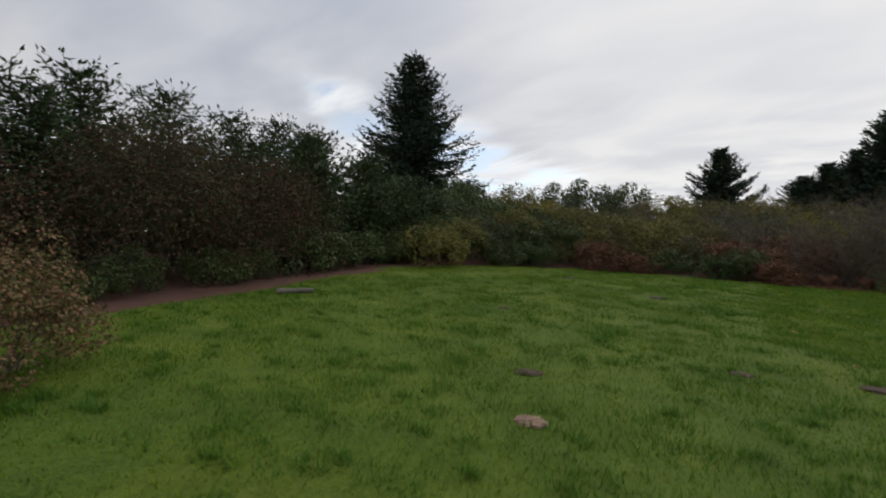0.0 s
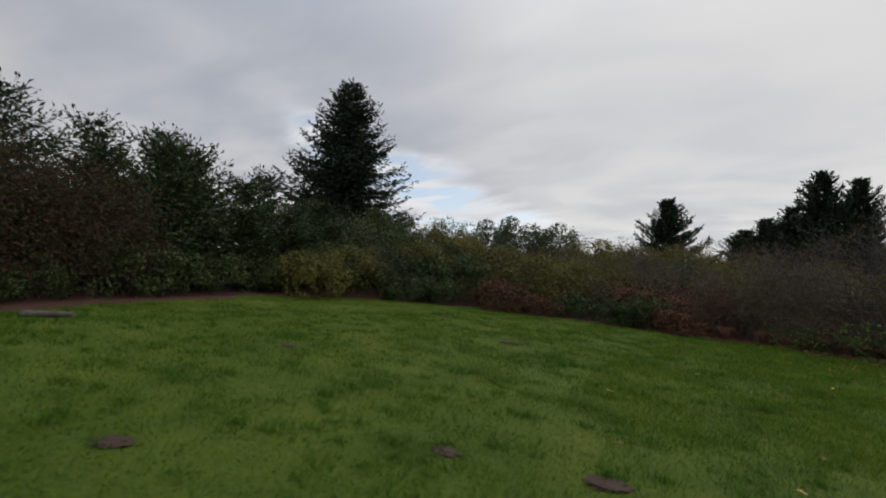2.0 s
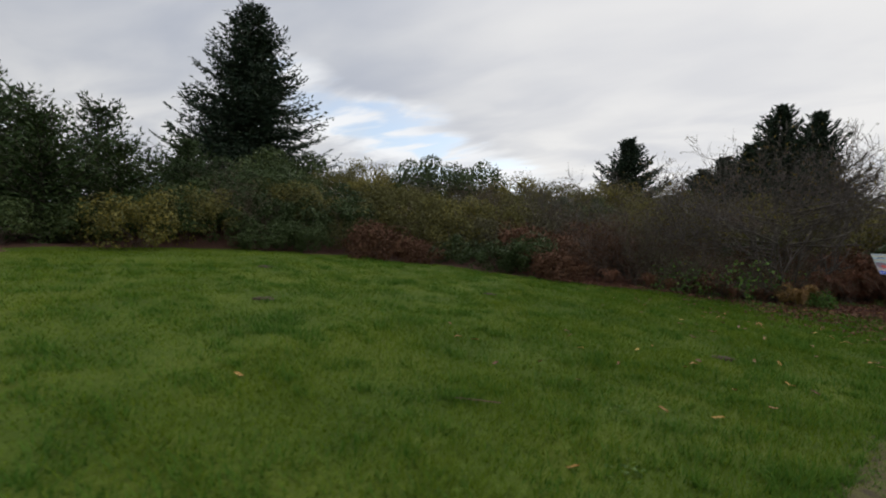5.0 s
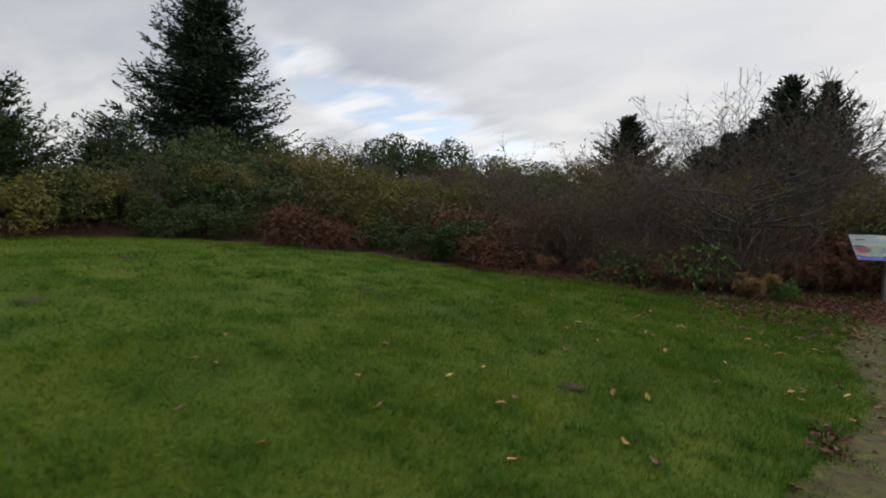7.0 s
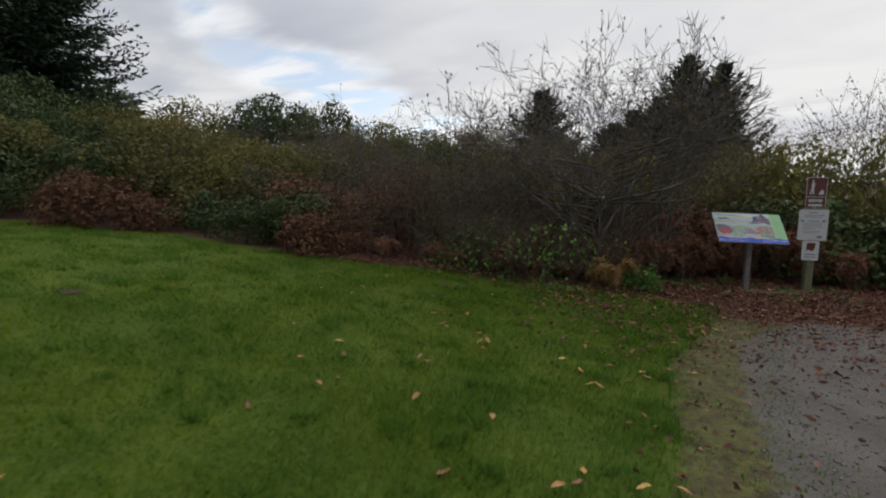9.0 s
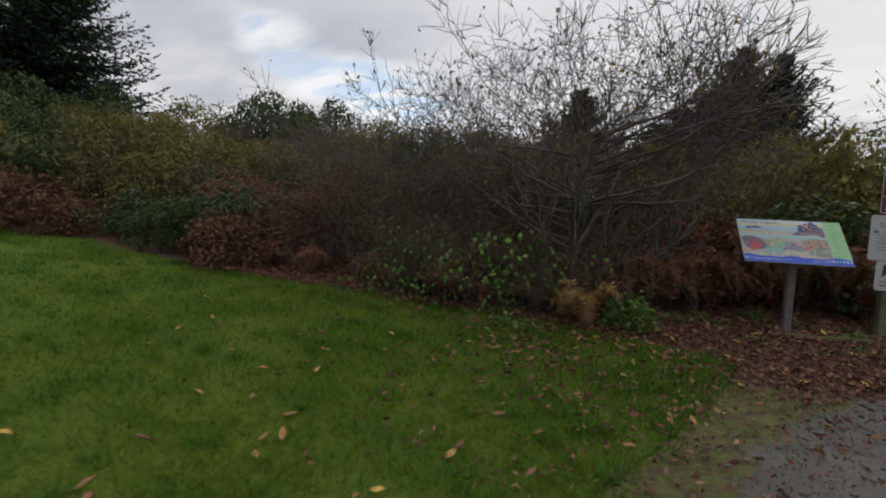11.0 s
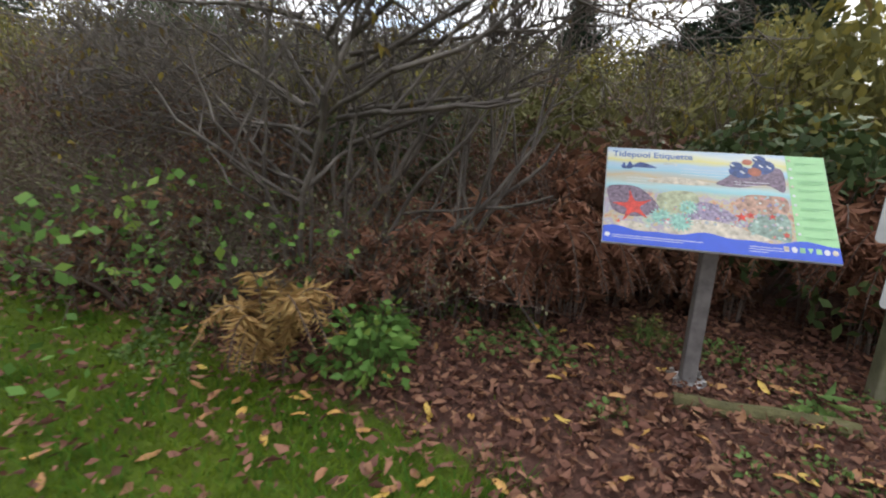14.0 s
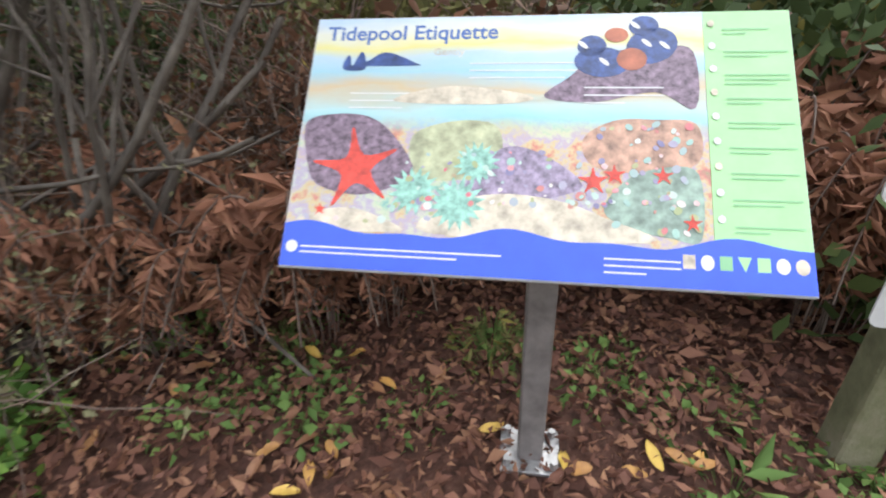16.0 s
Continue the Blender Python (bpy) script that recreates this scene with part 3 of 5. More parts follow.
def fern(seed, label, leaf, fronds, reach, tall):
    """A clump of fronds that arch over, with paired leaflets."""
    rng = np.random.default_rng(seed)
    t = thing("fern", label, "fern", "ferns")
    out, cs, ws, ls = [], [], [], []
    for k in range(fronds):
        a = rng.uniform(0, 2 * math.pi)
        L = rng.uniform(0.6, 1.1)
        p = np.array([0.05 * math.cos(a), 0.05 * math.sin(a), 0.0])
        for s in range(14):
            f = (s + 1) / 14
            d = np.array([math.cos(a) * reach * (0.4 + f), math.sin(a) * reach * (0.4 + f), tall * (2.0 - 3.1 * f)]) * L / 14
            a += rng.normal(0, 0.08)
            q = p + d
            out.append((p, q, 0.004, 0.003))
            if s > 1:
                for side in (-1, 1):
                    lat = np.array([-math.sin(a) * side, math.cos(a) * side, -0.35])
                    for e in range(3):
                        cs.append(p + d * e / 3)
                        ws.append(lat + unit(d) * 0.4)
                        ls.append(0.075 * L * math.sin(math.pi * min(1, f * 0.9 + 0.12)) + 0.03)
            p = q
    part("stalk_mass", sticks("stalk_mass", out, TWIG, 3), t, kind="stuff")
    cs, ws, ls = np.array(cs), np.array(ws), np.array(ls)
    v, f = leaves(rng, cs, ws, 1.0, 0.2, jitter=0.35)
    v = v.reshape(-1, 4, 3)
    v = v[:, :1] + (v - v[:, :1]) * ls[:, None, None] * 1.2
    v[..., 2] = np.maximum(v[..., 2], 0.02)
    part("fronds", mesh_of("fronds", v.reshape(-1, 3), f, LEAF[leaf]), t, kind="stuff")
    return t


def herb(seed, label, leaf, count, radius, tall, length, width, name="weed"):
    """A low leafy plant: short stems, broad leaves facing up."""
    rng = np.random.default_rng(seed)
    t = thing(name, label, "plant", "low plants")
    a, r = rng.uniform(0, 2 * math.pi, count), radius * np.sqrt(rng.random(count))
    c = np.stack([r * np.cos(a), r * np.sin(a), tall * (1 - 0.7 * (r / radius) ** 2) * rng.uniform(0.25, 1, count) + 0.01], -1)
    foot = c * [0.45, 0.45, 0]
    part("stem_mass", mesh_of("stem_mass", *tubes(foot, c, np.full(count, 0.002), np.full(count, 0.0012), 3), LEAF["weed"]), t, kind="stuff")
    part("foliage", mesh_of("foliage", *leaves(rng, c, np.stack([np.cos(a), np.sin(a), 0 * a - 0.15], -1), length, width, fold=0.12, jitter=0.35), LEAF[leaf]), t, kind="stuff")
    return t


def clear_of_path(p, d):
    """Keeps the crown rounded, off the lawn side and up from the sign beside the tree; None ends a branch."""
    if (p[0] + 0.45) ** 2 / 9 + max(p[2] - 1.5, 0) ** 2 / 11 > 1:
        return None
    if p[1] < -0.4:
        d = d * [1, 0.2, 1] + [0, 0.35, 0]
    if p[0] > 0.8 and p[2] < 2.2 and p[1] < 1.2:
        d = d + [0, 0.1, 0.14]
        if p[0] > 1.35 and p[2] < 1.75:
            return None
    return d


def bare_tree(seed, name, label, stems, length, radius, spread, leaf_count, depth=3, forks=3, laterals=0, leaf="yellow"):
    """A many-stemmed leafless tree: upright stems, long side branches, fine twigs, a few last leaves."""
    rng = np.random.default_rng(seed)
    t = thing(name, label, "tree")
    tips = []
    for k in range(stems):
        out = []
        a = 2 * math.pi * (k + rng.uniform(-0.3, 0.3)) / stems
        s = spread * rng.uniform(0.3, 1.15)
        grow(rng, (0.12 * math.cos(a), 0.12 * math.sin(a), 0), (math.cos(a) * s * 1.5, math.sin(a) * s * 0.7 + 0.06, 1), length * rng.uniform(0.8, 1.1), radius * rng.uniform(0.5, 1.1), depth, out, 0.22, 0.03, forks, tips, 0.66, clear_of_path)
        part("stem", sticks("stem", out, BARK, 4), t, "bare grey lichen-flecked stem")
    for k in range(laterals):
        out = []
        a = (0.15 if k % 2 else math.pi - 0.15) + rng.uniform(-0.9, 0.9)
        z = rng.uniform(1.25, 2.3) if math.cos(a) > 0 else rng.uniform(0.7, 2.1)
        grow(rng, (0.15 * math.cos(a), 0.15 * math.sin(a), z), (math.cos(a), math.sin(a) * 0.8 + 0.12, rng.uniform(0.1, 0.5)), length * rng.uniform(0.65, 1.1), radius * 0.55, depth, out, 0.15, 0.008, forks, tips, 0.6, clear_of_path)
        part("branch", sticks("branch", out, BARK, 4), t, "long bare side branch")
    if leaf_count:
        pick = rng.integers(0, len(tips), leaf_count)
        c = np.array([tips[i][0] for i in pick])
        part("leaves", mesh_of("leaves", *leaves(rng, c, np.tile([[0, 0, -1.0]], (leaf_count, 1)), 0.07, 0.032, jitter=0.5), LEAF[leaf]), t, "last yellow leaves", kind="stuff")
    return t


MAKERS = {
    "red": lambda: shrub(21, "large russet-brown bush in autumn leaf beside the lawn", "red", 2.3, 3.2, 110, 17000, 0.09, 0.04, 22, jitter=0.55),
    "dark_a": lambda: shrub(22, "dark green evergreen bush at the lawn's edge", "dark", 1.15, 1.7, 28, 3300, 0.108, 0.065),
    "dark_b": lambda: shrub(23, "dense dark green bush with small leaves", "dark", 1.3, 1.5, 28, 3300, 0.10, 0.065),
    "olive_a": lambda: shrub(24, "olive and yellow-tinged bush on the bank", "olive", 1.3, 1.8, 28, 3400, 0.108, 0.055),
    "olive_b": lambda: shrub(25, "low olive-brown bush on the bank", "olive", 1.4, 1.4, 28, 3400, 0.10, 0.055),
    "grey": lambda: shrub(26, "grey-green heathery bush on the bank", "grey", 1.2, 1.25, 28, 3700, 0.12, 0.038, jitter=0.6),
    "bracken_bank": lambda: shrub(27, "bank of dead rust-brown bracken", "rust", 1.2, 1.2, 26, 3300, 0.128, 0.055),
    "thicket_a": lambda: thicket(31, "tangled brown bramble thicket with few leaves", "rust", 1.2, 1.6, 52, 2400, 0.055, 0.03),
    "thicket_b": lambda: thicket(32, "bare twiggy brown thicket", "grey", 1.3, 1.9, 56, 2400, 0.05, 0.025),
    "near_bush": lambda: shrub(33, "small rounded bush with fading reddish-green leaves", "fading", 0.92, 1.2, 40, 9000, 0.05, 0.03, 26, 1),
    "bramble": lambda: shrub(34, "bramble with fresh light green leaves", "bright", 1.35, 1.0, 22, 420, 0.085, 0.06, 20, 2, jitter=0.6),
    "hedge_a": lambda: conifer(41, "evergreen_tree", "tall green evergreen with wind-bent feathery tips", "cypress", 5.7, 2.7, 26, 9, 0.19, 0.5, 0.02, 0.45, 0.12, 0.36, dense=0.24, lead=-22),
    "hedge_b": lambda: conifer(42, "evergreen_tree", "dense green evergreen beside the lawn", "cypress", 4.3, 2.3, 22, 10, 0.19, 0.5, 0.02, 0.4, 0.15, 0.34, dense=0.22, lead=-22),
    "spruce": lambda: conifer(51, "spruce_tree", "tall dark spruce with drooping layered limbs", "spruce", 12.9, 5.7, 72, 9, 0.31, 0.72, 0.03, 0.18, 0.26, 0.26, dense=0.16, lead=-18),
    "fir": lambda: conifer(52, "fir_tree", "dark fir tree far behind the bank", "spruce", 12.0, 6.0, 44, 8, 0.55, 0.78, 0.05, 0.25, 0.12, 0.4, dense=0.38, lead=-22),
    "bare": lambda: bare_tree(61, "bare_tree", "leafless spreading grey tree above the thicket", 16, 2.55, 0.034, 0.48, 1500, 3, 4, 28),
    "bare_small": lambda: bare_tree(63, "bare_shrub", "leafless twiggy shrub rising from the thicket", 9, 1.7, 0.02, 0.7, 160, 2, 4, 3),
    "bare_far": lambda: bare_tree(62, "bare_sapling", "slim leafless sapling on the bank", 6, 1.5, 0.02, 0.4, 0, 2, 4),
    "fern_brown": lambda: fern(71, "withered rust-brown fern fronds", "bracken", 15, 0.55, 0.9),
    "fern_tan": lambda: fern(72, "dry golden-tan fern clump on the litter", "tan", 14, 0.42, 0.95),
    "leafy": lambda: herb(73, "leafy bright green plant at the litter's edge", "bright", 190, 0.27, 0.5, 0.075, 0.05, "leafy_plant"),
    "weed": lambda: herb(74, "low green ivy-like weed in leaf litter", "weed", 70, 0.22, 0.12, 0.055, 0.04),
    "rosette": lambda: herb(75, "pale green rosette of long leaves in the soil", "weed", 30, 0.09, 0.13, 0.14, 0.038, "rosette_plant"),
    "dry_weed": lambda: herb(76, "yellow-green feathery weed in the litter", "olive", 120, 0.16, 0.26, 0.06, 0.015),
}


# ---- large plants ----
def plant_everything():
    rng = random.Random(5)
    turn = lambda: rng.uniform(0, 6.28)
    # left side: russet bush, evergreens behind
    place("red", -7.9, 2.2, 0.4)
    place("red", -8.3, 5.2, 2.2, 0.95, 1.0)
    place("red", -7.8, -1.2, 4.0, 0.95, 0.9)
    place("red", -9.6, 3.6, 5.0, 1.05, 1.12)
    for x, y, s, h in ((-11.3, -3.2, 1.0, 0.78), (-11.4, -0.4, 1.05, 0.82), (-11.8, 2.2, 1.05, 0.85), (-12.1, 4.6, 1.0, 0.9), (-12.8, 7.0, 1.0, 0.88), (-13.6, 9.6, 0.95, 1.02), (-14.5, 11.6, 0.95, 0.9), (-14.5, -5.5, 1.1, 0.85), (-10.6, 6.6, 0.85, 0.8), (-10.4, 0.9, 0.85, 0.85), (-10.3, -2.0, 0.85, 0.85)):
        place("hedge_a", x, y, turn(), s, h)
    for x, y, s, h in ((-9.6, 8.0, 0.9, 0.85), (-9.5, 10.4, 0.95, 0.88), (-9.2, 12.4, 0.85, 0.75), (-11.3, 12.6, 1.0, 0.95), (-10.8, 9.2, 1.05, 1.0), (-9.0, 14.6, 0.75, 0.62), (-11.0, 15.6, 0.9, 0.75), (-8.6, -4.6, 0.9, 0.9)):
        place("hedge_b", x, y, turn(), s, h)
    for x, y, s in ((-6.9, -2.2, 0.6), (-6.7, 0.4, 0.55), (-7.0, 1.6, 0.6), (-7.1, 3.3, 0.55), (-7.4, 4.4, 0.6), (-7.9, 6.4, 0.7), (-8.2, 7.8, 0.75), (-8.3, 9.2, 0.75), (-8.2, 10.8, 0.75), (-7.7, 12.3, 0.8), (-7.6, 13.6, 0.85), (-8.6, 14.4, 0.95), (-7.3, 15.2, 0.85), (-9.4, 16.2, 1.1), (-8.1, 16.7, 1.0), (-6.7, 16.1, 0.85), (-7.1, 17.5, 1.0), (-9.2, 18.2, 1.2), (-7.0, 13.1, 0.7), (-6.6, 14.5, 0.75), (-8.3, 13.1, 0.9), (-8.9, 15.4, 1.0), (-5.6, 15.6, 0.7)):
        place("dark_a" if y > 6 else "dark_b", x, y, turn(), s, 1.0)
    place("near_bush", -2.76, -1.1)
    # tall trees
    place("spruce", -17.4, 23.6, 0.3, sink=1.1)
    place("fir", -1.5, 69.0, 0.5, z=3.2)
    for x, y, s, h in ((14.0, 63.0, 0.85, 1.27), (16.8, 62.0, 0.8, 1.22), (11.4, 64.0, 0.8, 0.98), (9.2, 65.5, 0.8, 0.88), (7.0, 67.0, 0.75, 0.82)):
        place("fir", x, y, turn(), s, h, z=3.2)
    # the bank behind the lawn, row by row
    kinds = ("thicket_b", "bracken_bank", "olive_b", "thicket_a", "grey", "dark_b", "thicket_b", "olive_a", "bracken_bank")
    front = ("dark_b", "olive_b", "bracken_bank", "grey", "dark_a", "bracken_bank", "thicket_a")
    for row in range(7):
        depth = 0.9 + row * 1.5 + (row > 3) * (row - 3) * 0.5
        x, k = -8.5, 0
        while x < 8.6:
            choice = front if row == 0 else kinds
            kind = choice[(k * 3 + row * 2 + rng.randrange(2)) % len(choice)]
            if x > 2.2 and row < 2:
                kind = ("bracken_bank", "thicket_a", "thicket_b", "bracken_bank", "dark_a")[(k + row) % 5]
            if x < 1.5 and row > 0:
                kind = ("olive_a", "olive_b", "grey", "thicket_b", "olive_a", "dark_b")[(k + row) % 6]
            if x < -3 and row < 2:
                kind = ("dark_a", "olive_a", "dark_b")[k % 3]
            yy = float(lawn_back(x)) + depth + rng.uniform(-0.35, 0.35)
            if not (x > 7.3 and row == 0):
                place(kind, x + rng.uniform(-0.3, 0.3), yy, turn(), rng.uniform(0.75, 1.1) * (0.72 if row == 0 else 0.95), rng.uniform(0.8, 1.12))
            x += rng.uniform(0.95, 1.45) * (1 if row < 3 else 1.3)
            k += 1
    for x, y, s in ((-3.3, 19.4, 1.45), (-1.2, 20.6, 1.15), (-6.8, 17.4, 1.0)):
        place("olive_a", x, y, turn(), s)
    for x, y, s in ((-6.3, 27.5, 1.5), (-4.0, 28.0, 1.4), (-8.5, 28.5, 1.4), (-2.0, 28.6, 1.4), (0.5, 28.5, 1.3), (3, 29, 1.3), (6, 29, 1.2), (9, 29, 1.3), (12, 29, 1.3), (-11, 27, 1.4), (-12.5, 21, 1.4), (-10.5, 19, 1.3), (-14, 18, 1.6), (-13, 24, 1.4)):
        place("dark_b" if -9 < x < -3 or y < 25 else "olive_b", x, y, turn(), s, 1.2 if x < -3 else 0.9)
    # behind the signs
    for x, y, kind, s in ((10.2, 20.6, "bracken_bank", 1.0), (11.6, 20.9, "dark_a", 0.95), (12.9, 20.7, "dark_b", 1.05), (14.2, 20.4, "dark_a", 1.1), (15.6, 19.6, "dark_b", 1.1), (9.3, 20.2, "thicket_a", 0.95), (8.0, 19.6, "thicket_b", 0.9), (7.2, 18.9, "thicket_a", 0.85), (17, 18.4, "dark_a", 1.2), (9.0, 21.8, "olive_a", 1.0), (10.6, 22.3, "thicket_b", 1.05), (12.2, 22.4, "olive_a", 1.1), (13.8, 22.2, "olive_b", 1.3), (15.4, 22.0, "olive_a", 1.1), (17.3, 21.2, "dark_b", 1.3), (10, 24.2, "olive_b", 1.3), (12.3, 24.6, "olive_a", 1.2), (14.8, 24.6, "thicket_b", 1.3), (17.2, 24.2, "olive_a", 1.3), (19.5, 22, "dark_a", 1.5)):
        place(kind, x, y, turn(), s, rng.uniform(0.95, 1.1) * (1.35 if y > 21 and x > 11 else 1.0))
    # bare trees
    place("bare", 8.72, 18.5, 0.0)
    for x, y, s in ((7.7, 18.35, 0.6), (8.45, 18.3, 0.5), (9.1, 18.7, 0.6), (7.2, 18.05, 0.6), (6.5, 17.95, 0.6), (9.2, 19.5, 0.75), (8.3, 19.1, 0.8)):
        place("thicket_b" if s < 0.65 else "thicket_a", x, y, turn(), s, rng.uniform(0.9, 1.2))
    place("bare_small", 6.4, 19.3, 0.9)
    place("bare_small", 2.5, 20.1, 0.4, 0.78, 1.25)
    place("bare_small", 5.2, 18.9, 2.9, 1.0)
    place("bare_small", 4.4, 19.7, 1.1, 0.75)
    place("bare_small", 7.6, 20.2, 1.9, 1.2)
    place("bare", 17.9, 19.0, 0.3, 0.95, 1.35)
    place("bare_far", 1.6, 21.6, 0.2)
    for x, y, s in ((2.2, 21.9, 1.0), (1.0, 22.1, 0.9), (-9.9, 16.2, 1.0), (-6.2, 24.6, 0.8), (-5.6, 25.0, 0.7), (3.3, 22.4, 0.8), (-2.5, 26, 0.6)):
        place("bare_far", x, y, turn(), s)
    for k in range(8):
        place("bare_small", 17 + k * 1.8, 50 - k * 1.0, turn(), 1.1, 0.85, z=4.6)
    # plants at the foot of the bank
    place("bramble", 7.5, 18.0, 0.2)
    for x, y, s in ((8.2, 18.45, 0.8), (6.5, 18.1, 0.7), (6.9, 18.5, 0.9)):
        place("bramble", x, y, turn(), s)
    for x, y, s in ((10.1, 19.75, 1.0), (10.7, 20.0, 1.0), (9.6, 19.2, 1.0), (9.2, 18.9, 0.8), (8.7, 18.5, 0.8), (11.3, 20.1, 1.0), (12.0, 19.9, 0.9), (10.4, 20.1, 1.2), (9.8, 19.9, 1.2), (12.7, 19.7, 0.9), (8.2, 18.6, 0.8), (7.5, 18.4, 0.8), (6.6, 18.1, 0.7), (5.8, 17.9, 0.7), (4.8, 17.8, 0.7), (3.9, 17.7, 0.7), (7.1, 17.85, 0.75), (7.7, 18.0, 0.7), (8.3, 18.15, 0.75), (9.0, 18.45, 0.8), (6.3, 17.75, 0.6), (9.4, 18.7, 0.9), (8.6, 18.9, 1.2), (10.0, 20.4, 1.3), (11.0, 20.3, 1.3), (11.8, 20.3, 1.2)):
        place("fern_brown", x, y, turn(), s, rng.uniform(0.9, 1.3) * (1.45 if y > 19.4 else 1.0))
    for k in range(26):
        x = rng.uniform(8.3, 12.6)
        y = 18.55 + (x - 8.3) * 0.28 + rng.uniform(0.1, 0.9)
        if (x - 11.0) ** 2 + (y - 18.86) ** 2 > 0.6 and (x - 11.94) ** 2 + (y - 19.12) ** 2 > 0.3 and not (x > 9.8 and y < 19.35):
            place("fern_brown", x, y, turn(), rng.uniform(0.7, 1.15), rng.uniform(0.9, 1.5))
    for x, y, s in ((9.75, 18.95, 1.0), (10.05, 19.12, 1.1), (9.5, 18.8, 1.0), (9.85, 19.3, 1.15), (10.25, 19.35, 1.05), (9.25, 18.65, 0.9)):
        place("fern_brown", x, y, turn(), s, 1.4)
    place("fern_tan", 8.95, 17.75, 0.0)
    place("fern_tan", 8.7, 17.95, 2.0, 0.7)
    place("fern_tan", 12.4, 19.9, 1.0, 0.9, 1.7)
    place("leafy", 9.42, 18.0, 0.0)
    place("leafy", 9.32, 18.25, 1.7, 0.8)
    place("weed", 10.2, 18.75)
    for k in range(74):
        x = rng.uniform(7.6, 12.8)
        y = rng.uniform(17.9, 19.3) + (x > 9.5) * 0.3 - (x < 8.6) * 0.5
        if abs(x - 11) < 0.25 and y < 19.1:
            continue
        place("weed", x, y, turn(), rng.uniform(0.35, 0.85), rng.uniform(0.8, 1.5))
    for k in range(40):
        y = rng.uniform(7, 17.2)
        place("weed", float(edge_of(GRASS_EDGE, y)) - 0.2 - abs(rng.gauss(0, 1.8)), y, turn(), rng.uniform(0.35, 0.8), rng.uniform(0.35, 0.5))
    place("rosette", 11.6, 18.92)
    place("dry_weed", 10.75, 19.3)
    place("dry_weed", 9.95, 19.0, 1.0, 0.7)


plant_everything()


# ---- leaf litter ----
def build_litter():
    rng = np.random.default_rng(81)
    n = 150000
    x, y = rng.uniform(3.0, 14.0, n), rng.uniform(11.0, 20.6, n)
    s, g = soil_mask(x, y), gravel_mask(x, y)
    thick = np.where(x > 9, np.clip((y - 16.7) / 0.8, 0.05, 1), 1)
    keep = (rng.random(n) < s * (1 - g * 0.95) * thick) | (rng.random(n) < 0.19 * np.clip((x - 5.5) / 3, 0, 1) * np.clip((y - 14) / 3, 0, 1))
    keep &= (y > lawn_back(x) - 0.8) | (x > 8) | (rng.random(n) < 0.2)
    x, y = x[keep], y[keep]
    n = len(x)
    c = np.stack([x, y, turf_height(x, y) + 0.012 + rng.uniform(0, 0.02, n) + 0.03 * (soil_mask(x, y) < 0.5)], -1)
    a = rng.uniform(0, 6.28, n)
    v, f = leaves(rng, c, np.stack([np.cos(a), np.sin(a), 0 * a], -1), 0.06, 0.03, fold=0.2, jitter=0.2)
    v = v.reshape(-1, 4, 3)
    v = v[:, :1] + (v - v[:, :1]) * np.clip(0.3 + rng.gamma(2.0, 0.24, (n, 1, 1)), 0.3, 1.35)
    v[..., 2] = c[:, None, 2] + (v[..., 2] - c[:, None, 2]) * 0.9 + rng.uniform(0, 0.024, (n, 4))
    tagged(new("leaf_litter", mesh_of("leaf_litter", v.reshape(-1, 3), f, LITTER)), "brown fallen leaves covering the soil", "leaf litter", kind="stuff")


def fallen_leaf_mesh(seed, length, width):
    """A curled oval leaf with a midrib crease."""
    rng = random.Random(seed)
    n, v, f = 6, [], []
    for i in range(n + 1):
        u = i / n
        w = width * math.sin(math.pi * min(1, u * 0.93 + 0.05)) ** 0.8 / 2
        z = 0.012 * math.sin(3 * u + seed) + 0.01
        v += [(u * length, -w, z + 0.006 + rng.uniform(0, 0.008)), (u * length, 0, z), (u * length, w, z + 0.006 + rng.uniform(0, 0.008))]
    for i in range(n):
        for s in (0, 1):
            k = 3 * i + s
            f.append((k, k + 3, k + 4, k + 1))
    return mesh_of("fallen_leaf", v, f, FALLEN, True)


def scatter_leaves():
    rng = random.Random(9)
    kinds = [fallen_leaf_mesh(s, rng.uniform(0.075, 0.11), rng.uniform(0.03, 0.045)) for s in range(6)]
    label = ("single yellow-orange fallen leaf on the litter", "single tan fallen leaf lying in the grass")
    made = 0
    while made < 290:
        if made < 150:
            x, y = rng.uniform(8.6, 11.9), rng.uniform(17.3, 19.1)
        else:
            y = rng.uniform(5, 18)
            x = float(edge_of(GRASS_EDGE, y)) - abs(rng.gauss(0, 2.2)) + 0.2
            if rng.random() > (y / 18) ** 1.6:
                continue
        if gravel_mask(x, y) > 0.5:
            continue
        grass = soil_mask(x, y) < 0.5
        ob = tagged(new("fallen_leaf", rng.choice(kinds)), label[1 if grass else 0], "leaf", "fallen leaves")
        ob.matrix_world = pose(x, y, lift(x, y) + (0.025 if grass else 0.02), rng.uniform(-14, 14), rng.uniform(-14, 14), rng.uniform(0, 360))
        made += 1


build_litter()
scatter_leaves()


# ---- small things on the lawn ----
SOIL = paint("dark_soil", [(0.2, (0.03, 0.018, 0.013)), (0.6, (0.075, 0.045, 0.033)), (0.9, (0.13, 0.085, 0.06))], per="", scale=20, bump=0.8)
STONE = paint("pale_stone", [(0.2, (0.14, 0.085, 0.06)), (0.8, (0.26, 0.17, 0.12))], per="", scale=12, bump=0.5)


